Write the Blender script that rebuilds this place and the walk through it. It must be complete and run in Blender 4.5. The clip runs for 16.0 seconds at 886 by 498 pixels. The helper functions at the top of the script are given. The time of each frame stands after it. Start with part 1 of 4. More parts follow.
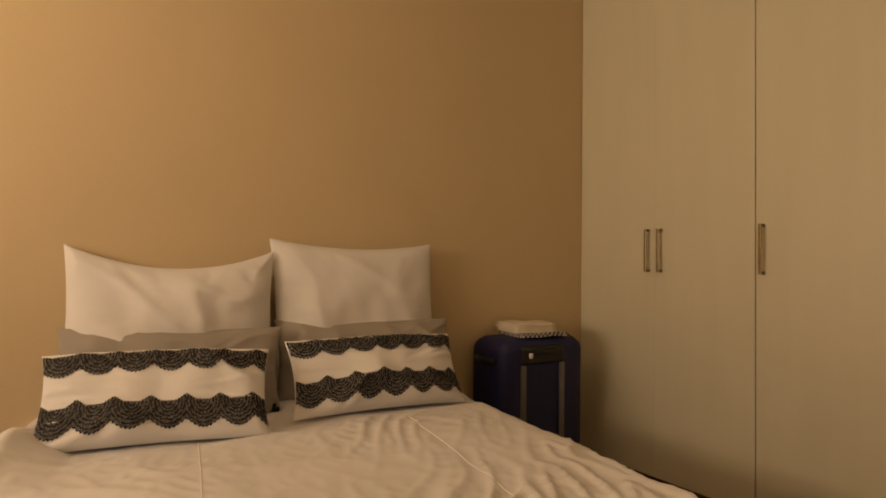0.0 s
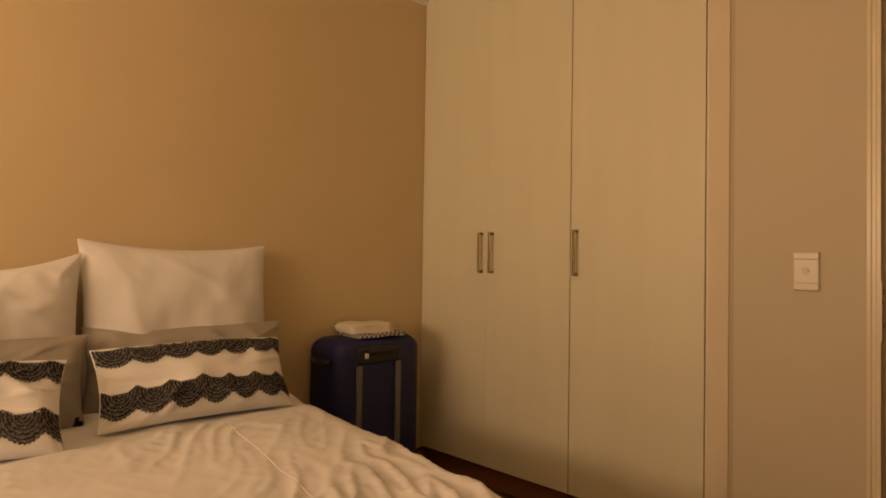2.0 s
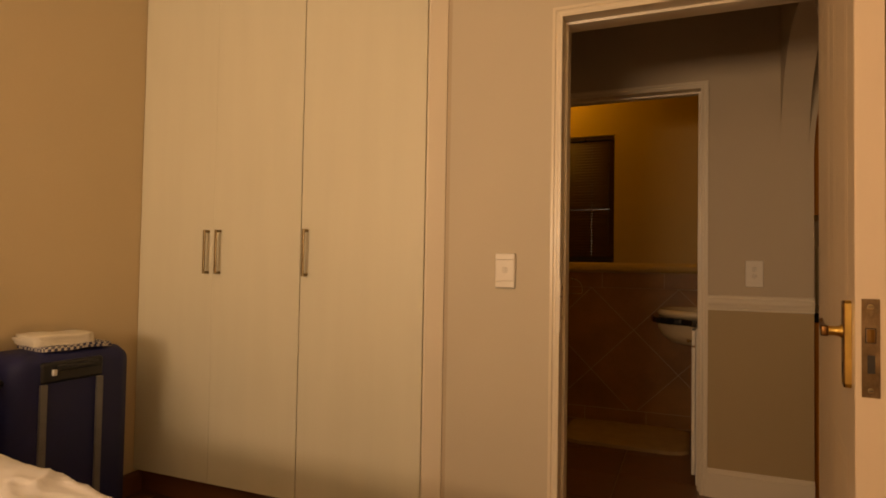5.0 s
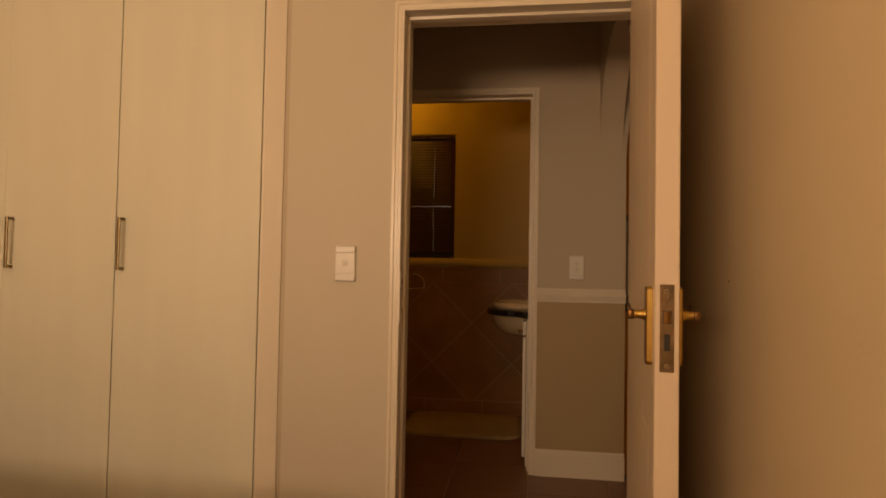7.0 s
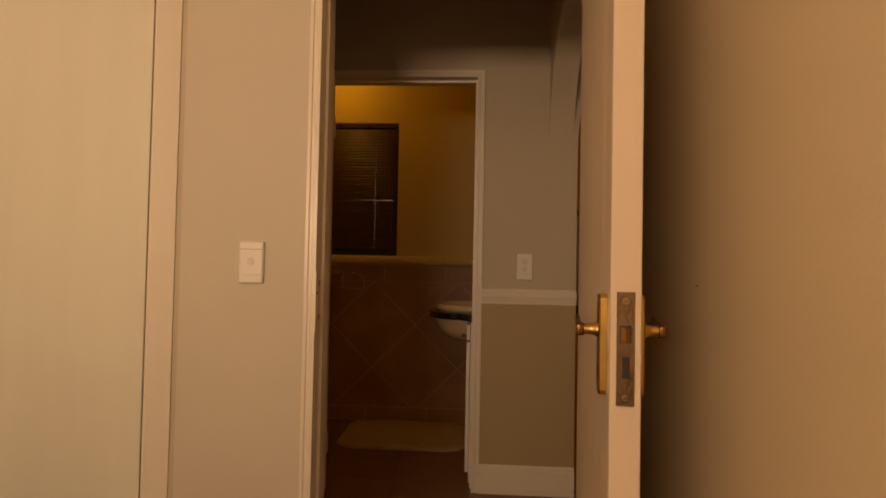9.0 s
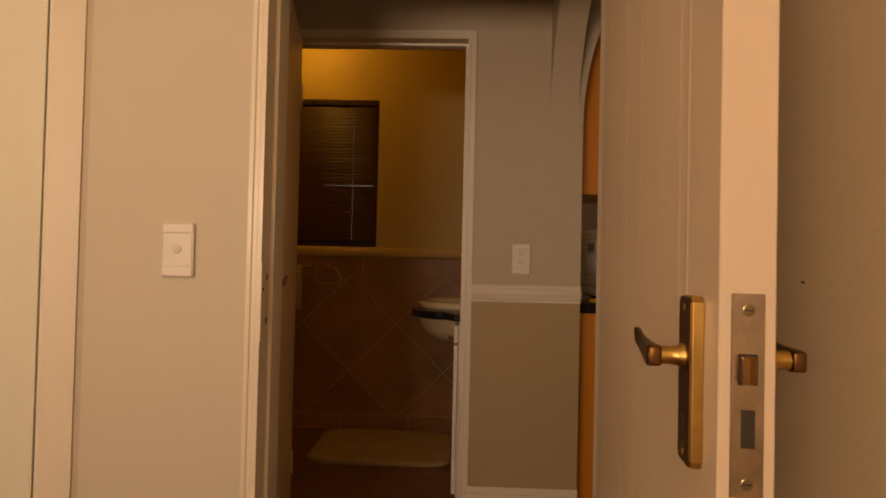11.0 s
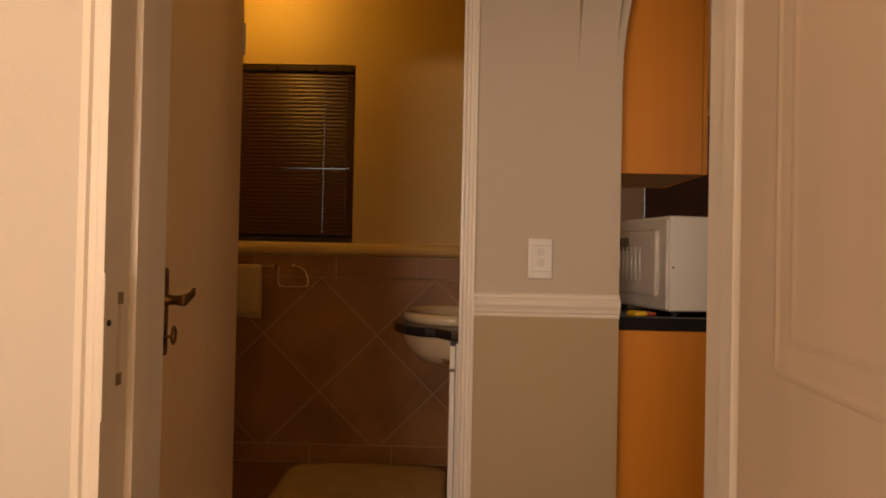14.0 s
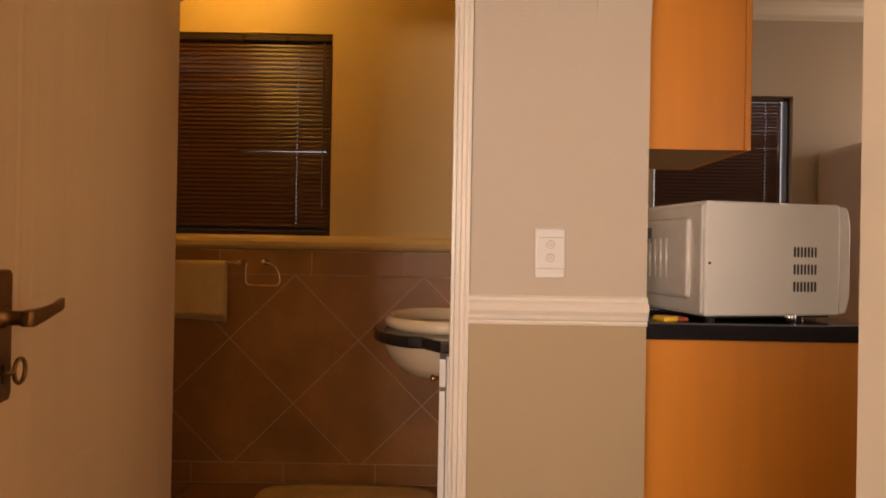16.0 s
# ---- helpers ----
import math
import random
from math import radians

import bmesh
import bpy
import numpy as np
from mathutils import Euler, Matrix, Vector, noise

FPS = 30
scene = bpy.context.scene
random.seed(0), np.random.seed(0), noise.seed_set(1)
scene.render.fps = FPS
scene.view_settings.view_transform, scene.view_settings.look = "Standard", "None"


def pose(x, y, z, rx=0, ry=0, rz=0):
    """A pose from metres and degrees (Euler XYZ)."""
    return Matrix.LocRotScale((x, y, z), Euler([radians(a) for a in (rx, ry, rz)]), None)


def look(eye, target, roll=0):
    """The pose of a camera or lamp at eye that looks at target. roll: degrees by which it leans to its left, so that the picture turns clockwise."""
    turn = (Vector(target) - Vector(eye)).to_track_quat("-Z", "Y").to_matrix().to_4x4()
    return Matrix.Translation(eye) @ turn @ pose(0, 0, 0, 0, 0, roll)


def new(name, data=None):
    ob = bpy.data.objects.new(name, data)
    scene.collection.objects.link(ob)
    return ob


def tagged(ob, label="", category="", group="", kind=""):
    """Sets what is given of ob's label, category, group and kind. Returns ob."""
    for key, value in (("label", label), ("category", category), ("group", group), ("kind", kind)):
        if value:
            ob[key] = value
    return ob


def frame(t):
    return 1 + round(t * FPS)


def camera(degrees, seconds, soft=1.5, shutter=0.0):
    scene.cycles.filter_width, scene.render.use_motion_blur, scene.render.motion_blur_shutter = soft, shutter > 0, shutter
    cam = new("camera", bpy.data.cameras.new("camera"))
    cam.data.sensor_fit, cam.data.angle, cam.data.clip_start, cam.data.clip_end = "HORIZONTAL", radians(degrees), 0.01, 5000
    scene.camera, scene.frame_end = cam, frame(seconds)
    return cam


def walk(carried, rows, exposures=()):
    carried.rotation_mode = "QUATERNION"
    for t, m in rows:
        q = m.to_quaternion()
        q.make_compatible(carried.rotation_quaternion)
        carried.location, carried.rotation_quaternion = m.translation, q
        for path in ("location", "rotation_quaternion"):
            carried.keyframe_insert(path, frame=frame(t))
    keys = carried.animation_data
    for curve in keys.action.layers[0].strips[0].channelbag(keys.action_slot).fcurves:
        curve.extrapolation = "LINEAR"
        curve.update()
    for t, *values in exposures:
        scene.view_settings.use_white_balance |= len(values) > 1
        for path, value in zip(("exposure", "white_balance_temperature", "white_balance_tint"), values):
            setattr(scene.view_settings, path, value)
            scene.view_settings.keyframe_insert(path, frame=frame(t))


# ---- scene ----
cam = camera(73.5, 16.0, soft=1.8)
PATH = [
    (0, (0.322, 0.289, 1.098), (1.409, 1.967, 1.145), 0.7),
    (0.5, (0.361, 0.243, 1.103), (1.524, 1.869, 1.148), 0.6),
    (1, (0.379, 0.221, 1.109), (1.642, 1.771, 1.153), 0.7),
    (1.5, (0.389, 0.207, 1.122), (1.738, 1.683, 1.16), 0.9),
    (2, (0.412, 0.171, 1.123), (1.837, 1.574, 1.164), 0.9),
    (2.5, (0.462, 0.13, 1.123), (1.944, 1.472, 1.164), 0.9),
    (3, (0.493, 0.12, 1.119), (2.031, 1.398, 1.163), 0.9),
    (3.5, (0.515, 0.1, 1.122), (2.093, 1.328, 1.167), 1.0),
    (4, (0.522, 0.079, 1.12), (2.194, 1.175, 1.172), 1.0),
    (4.5, (0.537, 0.057, 1.118), (2.308, 0.984, 1.176), 0.9),
    (5, (0.554, 0.064, 1.118), (2.399, 0.832, 1.178), 1.0),
    (7.5, (0.61, 0.045, 1.099), (2.6, 0.235, 1.158), 1.0),
    (8, (0.69, 0.039, 1.104), (2.685, 0.173, 1.16), 1.0),
    (8.5, (0.794, 0.025, 1.108), (2.79, 0.145, 1.163), 1.0),
    (9, (0.886, -0.005, 1.11), (2.882, 0.117, 1.165), 1.1),
    (11.5, (1.415, 0.015, 1.096), (3.413, 0.076, 1.129), 1.3),
    (12, (1.543, 0.007, 1.100), (3.542, 0.062, 1.130), 1.25),
    (12.5, (1.638, -0.006, 1.11), (3.637, 0.05, 1.138), 1.1),
    (13, (1.772, 0.011, 1.106), (3.771, 0.065, 1.134), 1.2),
    (13.5, (1.856, 0.022, 1.105), (3.855, 0.073, 1.131), 1.0),
    (14, (1.935, 0.058, 1.112), (3.935, 0.083, 1.136), 1.2),
    (14.5, (2.027, 0.064, 1.097), (4.027, 0.08, 1.124), 1.1),
    (15, (2.137, 0.065, 1.097), (4.137, 0.068, 1.118), 1.1),
    (15.5, (2.216, 0.054, 1.102), (4.216, 0.052, 1.11), 1.0),
    (16, (2.295, 0.048, 1.112), (4.295, 0.048, 1.117), 1.0),
]
EXPOSE = [(0, -0.78, 11400, 21), (2, -0.56, 15200, 28), (3.5, -0.32, 15600, 29), (5, -0.18, 13800, 27), (7.5, -0.14, 11700, 27), (9, -0.08, 11000, 26),
          (11.5, 0.27, 9700, 26), (12.5, 0.47, 9200, 26), (14, 0.85, 8400, 26), (15, 1.28, 8000, 26), (16, 1.68, 7300, 25)]
walk(cam, [(t, look(eye, target, roll)) for t, eye, target, roll in PATH], EXPOSE)

# ---- world and lights ----
world = bpy.data.worlds.new("sky")
scene.world = world
world.use_nodes = True
wn = world.node_tree
sky = wn.nodes.new("ShaderNodeTexSky")
sky.sky_type, sky.sun_disc = "NISHITA", False
sky.sun_elevation, sky.sun_rotation = radians(38), radians(200)
pale = wn.nodes.new("ShaderNodeHueSaturation")
pale.inputs["Saturation"].default_value = 0.35
wn.links.new(sky.outputs[0], pale.inputs["Color"])
wn.links.new(pale.outputs[0], wn.nodes["Background"].inputs[0])
wn.nodes["Background"].inputs[1].default_value = 0.055


def area(name, m, w, h, power, colour):
    lamp = bpy.data.lights.new(name, "AREA")
    lamp.shape, lamp.size, lamp.size_y, lamp.energy, lamp.color = "RECTANGLE", w, h, power, colour
    ob = new(name, lamp)
    ob.matrix_world = m
    return ob


WARM = (1.0, 0.90, 0.78)
# warm light thrown up from the sunlit ground outside, and cooler sky light falling inwards
area("bedroom_ground_light", look((-1.52, 1.40, 1.50), (0.4, 1.15, 3.6)), 1.5, 0.70, 73, WARM)
area("bedroom_sky_light", look((-1.50, 1.40, 1.50), (-0.5, 1.35, 0.0)), 1.5, 0.70, 9, (0.60, 0.80, 1.0))
# Added fill from an unseen opening, to brighten the kitchen.
area("kitchen_fill_light", look((4.95, -3.42, 1.5), (4.7, -1.0, 1.3)), 1.1, 1.2, 5.4, (1.0, 0.87, 0.70))
# Added fill, unseen, that brightens the cabinet side through the kitchen arch.
area("lounge_fill_light", look((2.83, -1.45, 1.5), (4.5, -1.35, 1.4)), 0.9, 1.05, 0.9, (1.0, 0.85, 0.67))
bulb = bpy.data.lights.new("bathroom_bulb", "POINT")
bulb.energy, bulb.color, bulb.shadow_soft_size = 2.1, (1.0, 0.56, 0.065), 0.05
new("bathroom_bulb", bulb).location = (4.72, 1.02, 2.48)


# ---- materials ----
def material(name, colour, rough=0.6, metal=0.0, vary=0.06, scale=6.0, bump=0.0, bump_scale=60.0, coat=0.0, spec=0.5, stretch=(1, 1, 1), per_object=0.0, dirt=0.0):
    m = bpy.data.materials.new(name)
    m.use_nodes = True
    n, l = m.node_tree.nodes, m.node_tree.links
    b = n["Principled BSDF"]
    b.inputs["Roughness"].default_value, b.inputs["Metallic"].default_value = rough, metal
    b.inputs["Coat Weight"].default_value, b.inputs["Specular IOR Level"].default_value = coat, spec
    tc = n.new("ShaderNodeTexCoord")
    mp = n.new("ShaderNodeMapping")
    mp.inputs["Scale"].default_value = stretch
    l.new(tc.outputs["Object"], mp.inputs["Vector"])
    t1 = n.new("ShaderNodeTexNoise")
    t1.inputs["Scale"].default_value, t1.inputs["Detail"].default_value = scale, 5
    l.new(mp.outputs[0], t1.inputs["Vector"])
    ramp = n.new("ShaderNodeMapRange")
    ramp.inputs["From Min"].default_value, ramp.inputs["From Max"].default_value = 0.25, 0.75
    ramp.inputs["To Min"].default_value, ramp.inputs["To Max"].default_value = 1 - vary, 1 + vary
    l.new(t1.outputs["Fac"], ramp.inputs["Value"])
    t2 = n.new("ShaderNodeTexNoise")
    t2.inputs["Scale"].default_value, t2.inputs["Detail"].default_value = bump_scale, 6
    l.new(mp.outputs[0], t2.inputs["Vector"])
    fine = n.new("ShaderNodeMapRange")
    fine.inputs["To Min"].default_value, fine.inputs["To Max"].default_value = 1 - vary * 0.5, 1 + vary * 0.5
    l.new(t2.outputs["Fac"], fine.inputs["Value"])
    mul = n.new("ShaderNodeMath")
    mul.operation = "MULTIPLY"
    l.new(ramp.outputs[0], mul.inputs[0])
    l.new(fine.outputs[0], mul.inputs[1])
    last = mul.outputs[0]
    if per_object:
        oi = n.new("ShaderNodeObjectInfo")
        po = n.new("ShaderNodeMapRange")
        po.inputs["To Min"].default_value, po.inputs["To Max"].default_value = 1 - per_object, 1 + per_object
        l.new(oi.outputs["Random"], po.inputs["Value"])
        m2 = n.new("ShaderNodeMath")
        m2.operation = "MULTIPLY"
        l.new(last, m2.inputs[0])
        l.new(po.outputs[0], m2.inputs[1])
        last = m2.outputs[0]
    vm = n.new("ShaderNodeVectorMath")
    vm.operation = "SCALE"
    vm.inputs[0].default_value = colour
    l.new(last, vm.inputs["Scale"])
    l.new(vm.outputs[0], b.inputs["Base Color"])
    rr = n.new("ShaderNodeMapRange")
    rr.inputs["To Min"].default_value, rr.inputs["To Max"].default_value = max(0.02, rough - 0.08), min(1, rough + 0.08)
    l.new(t1.outputs["Fac"], rr.inputs["Value"])
    l.new(rr.outputs[0], b.inputs["Roughness"])
    if bump:
        bp = n.new("ShaderNodeBump")
        bp.inputs["Strength"].default_value, bp.inputs["Distance"].default_value = bump, 0.002
        l.new(t2.outputs["Fac"], bp.inputs["Height"])
        l.new(bp.outputs[0], b.inputs["Normal"])
    return m


PAINT_BED = material("bedroom wall paint", (0.63, 0.502, 0.333), 0.62, vary=0.045, scale=1.4, bump=0.25, bump_scale=140)
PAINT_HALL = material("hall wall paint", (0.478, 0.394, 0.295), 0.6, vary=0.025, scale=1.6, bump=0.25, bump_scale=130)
# Less orange copy of the bedroom paint; direct window light put into its colour.
PAINT_BED_WINDOWLIT = material("bedroom wall paint toned for window light", (0.545, 0.48, 0.382), 0.6, vary=0.03, scale=1.5, bump=0.25, bump_scale=130)
FILLER = material("pale enamelled filler strip", (0.69, 0.61, 0.50), 0.45, vary=0.02, scale=3, bump=0.1, bump_scale=80, stretch=(4, 4, 0.4))
PAINT_LOW = material("hall lower wall paint", (0.39, 0.282, 0.155), 0.6, vary=0.025, scale=1.6, bump=0.25, bump_scale=130)
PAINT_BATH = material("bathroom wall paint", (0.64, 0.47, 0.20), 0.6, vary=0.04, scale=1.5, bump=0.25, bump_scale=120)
PAINT_CEIL = material("ceiling paint", (0.78, 0.76, 0.72), 0.8, vary=0.02, scale=1.2, bump=0.2, bump_scale=100)
TRIM = material("glossy enamel trim", (0.69, 0.61, 0.495), 0.32, vary=0.02, scale=5, bump=0.08, bump_scale=50)
DOORPAINT = material("enamel door paint", (0.63, 0.50, 0.375), 0.38, vary=0.04, scale=2.2, bump=0.05, bump_scale=70, stretch=(6, 6, 0.6))
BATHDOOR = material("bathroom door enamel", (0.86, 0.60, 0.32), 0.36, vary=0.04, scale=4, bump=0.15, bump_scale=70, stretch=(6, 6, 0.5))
LAMINATE = material("cream wardrobe laminate", (0.645, 0.615, 0.50), 0.42, vary=0.025, scale=3, bump=0.12, bump_scale=120, stretch=(4, 4, 0.4))
PLINTH = material("dark plinth", (0.17, 0.07, 0.035), 0.45, vary=0.15, scale=8, stretch=(1, 0.2, 1))
DARKGAP = material("shadow gap board", (0.03, 0.022, 0.016), 0.8, vary=0.05)
WOODFLOOR = material("red brown floor plank", (0.16, 0.062, 0.032), 0.35, vary=0.25, scale=9, bump=0.2, bump_scale=40, stretch=(6, 0.5, 1), per_object=0.18)
CLAY = material("terracotta floor tile", (0.20, 0.095, 0.05), 0.38, vary=0.16, scale=9, bump=0.2, bump_scale=60, per_object=0.1)
GROUT = material("grout", (0.49, 0.37, 0.23), 0.9, vary=0.1, scale=30)
WALLTILE = material("brown glazed wall tile", (0.35, 0.172, 0.058), 0.42, vary=0.22, scale=5, bump=0.15, bump_scale=45, per_object=0.08)
LINEN = material("cream cotton", (0.72, 0.715, 0.73), 0.9, vary=0.04, scale=4, bump=0.35, bump_scale=350, spec=0.15)
LINENGREY = material("greyish cotton", (0.34, 0.31, 0.28), 0.9, vary=0.05, scale=4, bump=0.35, bump_scale=350, spec=0.15)
TOWEL = material("terry towel", (0.74, 0.68, 0.58), 0.95, vary=0.06, scale=20, bump=0.9, bump_scale=260, spec=0.1)
HANDTOWEL = material("tan terry towel", (0.58, 0.44, 0.26), 0.95, vary=0.06, scale=20, bump=0.9, bump_scale=260, spec=0.1)
BATHMAT = material("beige bath mat", (0.46, 0.33, 0.19), 0.95, vary=0.1, scale=12, bump=1.0, bump_scale=180, spec=0.1)
NAVY = material("navy suitcase fabric", (0.0045, 0.008, 0.068), 0.6, vary=0.15, scale=12, bump=0.5, bump_scale=420)
BLACKPLASTIC = material("black plastic", (0.010, 0.010, 0.012), 0.4, vary=0.1, scale=20)
RAILGREY = material("grey trolley rail", (0.17, 0.17, 0.18), 0.4, metal=0.3, vary=0.1, scale=20)
BLACKCLOTH = material("black cloth", (0.012, 0.011, 0.011), 0.9, vary=0.1, bump=0.4, bump_scale=300)
WHITELABEL = material("white tag", (0.75, 0.72, 0.68), 0.5)
BRASS = material("worn brass", (0.53, 0.325, 0.105), 0.34, metal=1.0, vary=0.18, scale=25, bump=0.1, bump_scale=120)
OLDBRASS = material("tarnished brass", (0.26, 0.14, 0.055), 0.36, metal=1.0, vary=0.25, scale=25, bump=0.1, bump_scale=120)
# Dark brass; the plate's reflection of a dark room is put into this colour.
DARKBRASS = material("dark tarnished brass with painted reflection", (0.16, 0.074, 0.029), 0.36, metal=1.0, vary=0.3, scale=25, bump=0.1, bump_scale=120)
STEEL = material("worn lock steel", (0.42, 0.335, 0.275), 0.14, metal=1.0, vary=0.25, scale=40, bump=0.15, bump_scale=200)
PULL = material("antique bronze pull", (0.26, 0.19, 0.11), 0.34, metal=1.0, vary=0.2, scale=40)
CHROME = material("chrome", (0.75, 0.73, 0.70), 0.10, metal=1.0, vary=0.02)
SWITCH = material("white switch plastic", (0.68, 0.635, 0.565), 0.35, vary=0.01)
SWITCHGREY = material("grey switch button", (0.56, 0.53, 0.48), 0.4, vary=0.02)
GAPSHADE = material("grey painting the shaded button gap", (0.34, 0.30, 0.25), 0.6, vary=0.02)
BEECH = material("orange beech board", (0.59, 0.205, 0.023), 0.48, vary=0.07, scale=3, bump=0.08, bump_scale=60, stretch=(5, 5, 0.5), spec=0.35)
BEECHIN = material("brown board underside", (0.38, 0.25, 0.13), 0.6, vary=0.05)
GRANITE = material("black polished worktop", (0.012, 0.012, 0.014), 0.14, vary=0.5, scale=90, coat=0.3)
MICRO = material("off-white enamel steel", (0.70, 0.66, 0.58), 0.33, vary=0.03, scale=4, bump=0.1, bump_scale=60)
MICROBACK = material("galvanised steel back", (0.62, 0.58, 0.53), 0.40, metal=0.25, vary=0.1, scale=8)
VENT = material("dark vent", (0.02, 0.016, 0.012), 0.7)
CERAMIC = material("cream glazed ceramic", (0.62, 0.51, 0.35), 0.12, vary=0.02, coat=0.4)
VANITY = material("white vanity board", (0.74, 0.70, 0.63), 0.35, vary=0.02)
SLAT = material("dark brown aluminium slat", (0.075, 0.024, 0.009), 0.36, vary=0.08, scale=20)
SLATRAIL = material("dark blind rail", (0.05, 0.028, 0.016), 0.3, vary=0.08, scale=20)
WINFRAME = material("dark window frame", (0.06, 0.04, 0.025), 0.4, vary=0.1)
FRIDGE = material("silver beige fridge", (0.70, 0.58, 0.49), 0.4, metal=0.0, vary=0.04)
YELLOW = material("yellow sachet", (0.75, 0.42, 0.03), 0.45, vary=0.1, scale=60)
RED = material("red sachet", (0.40, 0.06, 0.03), 0.45, vary=0.1, scale=60)
OPAL = bpy.data.materials.new("glowing opal glass")
OPAL.use_nodes = True
OPAL.node_tree.nodes["Principled BSDF"].inputs["Emission Color"].default_value = (1.0, 0.62, 0.25, 1)
OPAL.node_tree.nodes["Principled BSDF"].inputs["Emission Strength"].default_value = 4.0


def glass_material():
    m = bpy.data.materials.new("window glass")
    m.use_nodes = True
    b = m.node_tree.nodes["Principled BSDF"]
    b.inputs["Roughness"].default_value, b.inputs["Transmission Weight"].default_value = 0.02, 1.0
    return m


GLASS = glass_material()


def check_material():
    m = material("blue check cloth", (0.7, 0.66, 0.6), 0.9, bump=0.4, bump_scale=300)
    n, l = m.node_tree.nodes, m.node_tree.links
    tc = n.new("ShaderNodeTexCoord")
    ch = n.new("ShaderNodeTexChecker")
    ch.inputs["Scale"].default_value = 85
    ch.inputs["Color1"].default_value, ch.inputs["Color2"].default_value = (0.03, 0.035, 0.09, 1), (0.62, 0.57, 0.50, 1)
    l.new(tc.outputs["Object"], ch.inputs["Vector"])
    l.new(ch.outputs["Color"], n["Principled BSDF"].inputs["Base Color"])
    return m


CHECK = check_material()


def lace_material():
    """Black lace: rings in each scallop and a fine net, with holes between the threads."""
    m = bpy.data.materials.new("black lace")
    m.use_nodes = True
    n, l = m.node_tree.nodes, m.node_tree.links
    b = n["Principled BSDF"]
    b.inputs["Base Color"].default_value, b.inputs["Roughness"].default_value = (0.012, 0.010, 0.010, 1), 0.85
    uv = n.new("ShaderNodeUVMap")
    uv.uv_map = "lace"
    sep = n.new("ShaderNodeSeparateXYZ")
    l.new(uv.outputs[0], sep.inputs[0])
    fr = n.new("ShaderNodeMath")
    fr.operation = "FRACT"
    l.new(sep.outputs[0], fr.inputs[0])
    cen = n.new("ShaderNodeMath")
    cen.operation = "SUBTRACT"
    cen.inputs[1].default_value = 0.5
    l.new(fr.outputs[0], cen.inputs[0])
    sc = n.new("ShaderNodeMath")
    sc.operation = "MULTIPLY"
    sc.inputs[1].default_value = 1.5
    l.new(cen.outputs[0], sc.inputs[0])
    cx = n.new("ShaderNodeCombineXYZ")
    l.new(sc.outputs[0], cx.inputs[0])
    l.new(sep.outputs[1], cx.inputs[1])
    ln = n.new("ShaderNodeVectorMath")
    ln.operation = "LENGTH"
    l.new(cx.outputs[0], ln.inputs[0])
    ws = n.new("ShaderNodeMath")
    ws.operation = "MULTIPLY"
    ws.inputs[1].default_value = 44.0
    wob = n.new("ShaderNodeTexNoise")
    wob.inputs["Scale"].default_value = 9.0
    l.new(cx.outputs[0], wob.inputs["Vector"])
    add = n.new("ShaderNodeMath")
    add.operation = "MULTIPLY_ADD"
    add.inputs[1].default_value = 0.22
    l.new(wob.outputs["Fac"], add.inputs[0])
    l.new(ln.outputs["Value"], add.inputs[2])
    l.new(add.outputs[0], ws.inputs[0])
    sn = n.new("ShaderNodeMath")
    sn.operation = "SINE"
    l.new(ws.outputs[0], sn.inputs[0])
    vo = n.new("ShaderNodeTexVoronoi")
    vo.feature = "DISTANCE_TO_EDGE"
    vo.inputs["Scale"].default_value = 20
    l.new(cx.outputs[0], vo.inputs["Vector"])
    thr = n.new("ShaderNodeMath")
    thr.operation = "GREATER_THAN"
    thr.inputs[1].default_value = 0.085
    l.new(vo.outputs["Distance"], thr.inputs[0])
    g2 = n.new("ShaderNodeMath")
    g2.operation = "GREATER_THAN"
    g2.inputs[1].default_value = -0.15
    l.new(sn.outputs[0], g2.inputs[0])
    hole = n.new("ShaderNodeMath")
    hole.operation = "MULTIPLY"
    l.new(thr.outputs[0], hole.inputs[0])
    l.new(g2.outputs[0], hole.inputs[1])
    soft = n.new("ShaderNodeMath")
    soft.operation = "MULTIPLY"
    soft.inputs[1].default_value = 0.64
    l.new(hole.outputs[0], soft.inputs[0])
    tr = n.new("ShaderNodeBsdfTransparent")
    mix = n.new("ShaderNodeMixShader")
    l.new(soft.outputs[0], mix.inputs[0])
    l.new(b.outputs[0], mix.inputs[1])
    l.new(tr.outputs[0], mix.inputs[2])
    l.new(mix.outputs[0], n["Material Output"].inputs[0])
    return m


LACE = lace_material()


# ---- building helpers ----
def link(name, bm, mat, parent=None, label="", smooth=False):
    me = bpy.data.meshes.new(name)
    bmesh.ops.recalc_face_normals(bm, faces=bm.faces)
    bm.to_mesh(me)
    bm.free()
    if mat:
        me.materials.append(mat)
    if smooth:
        for p in me.polygons:
            p.use_smooth = True
    ob = new(name, me)
    if parent:
        ob.parent = parent
    if label:
        ob["label"] = label
    return ob


def part(name, bm, mat, parent, label="", smooth=False):
    return link(name, bm, mat, parent, label, smooth)


def thing(name, m, label, category, group="", kind=""):
    ob = new(name)
    ob.matrix_basis = m
    ob.empty_display_size = 0.1
    return tagged(ob, label, category, group, kind)


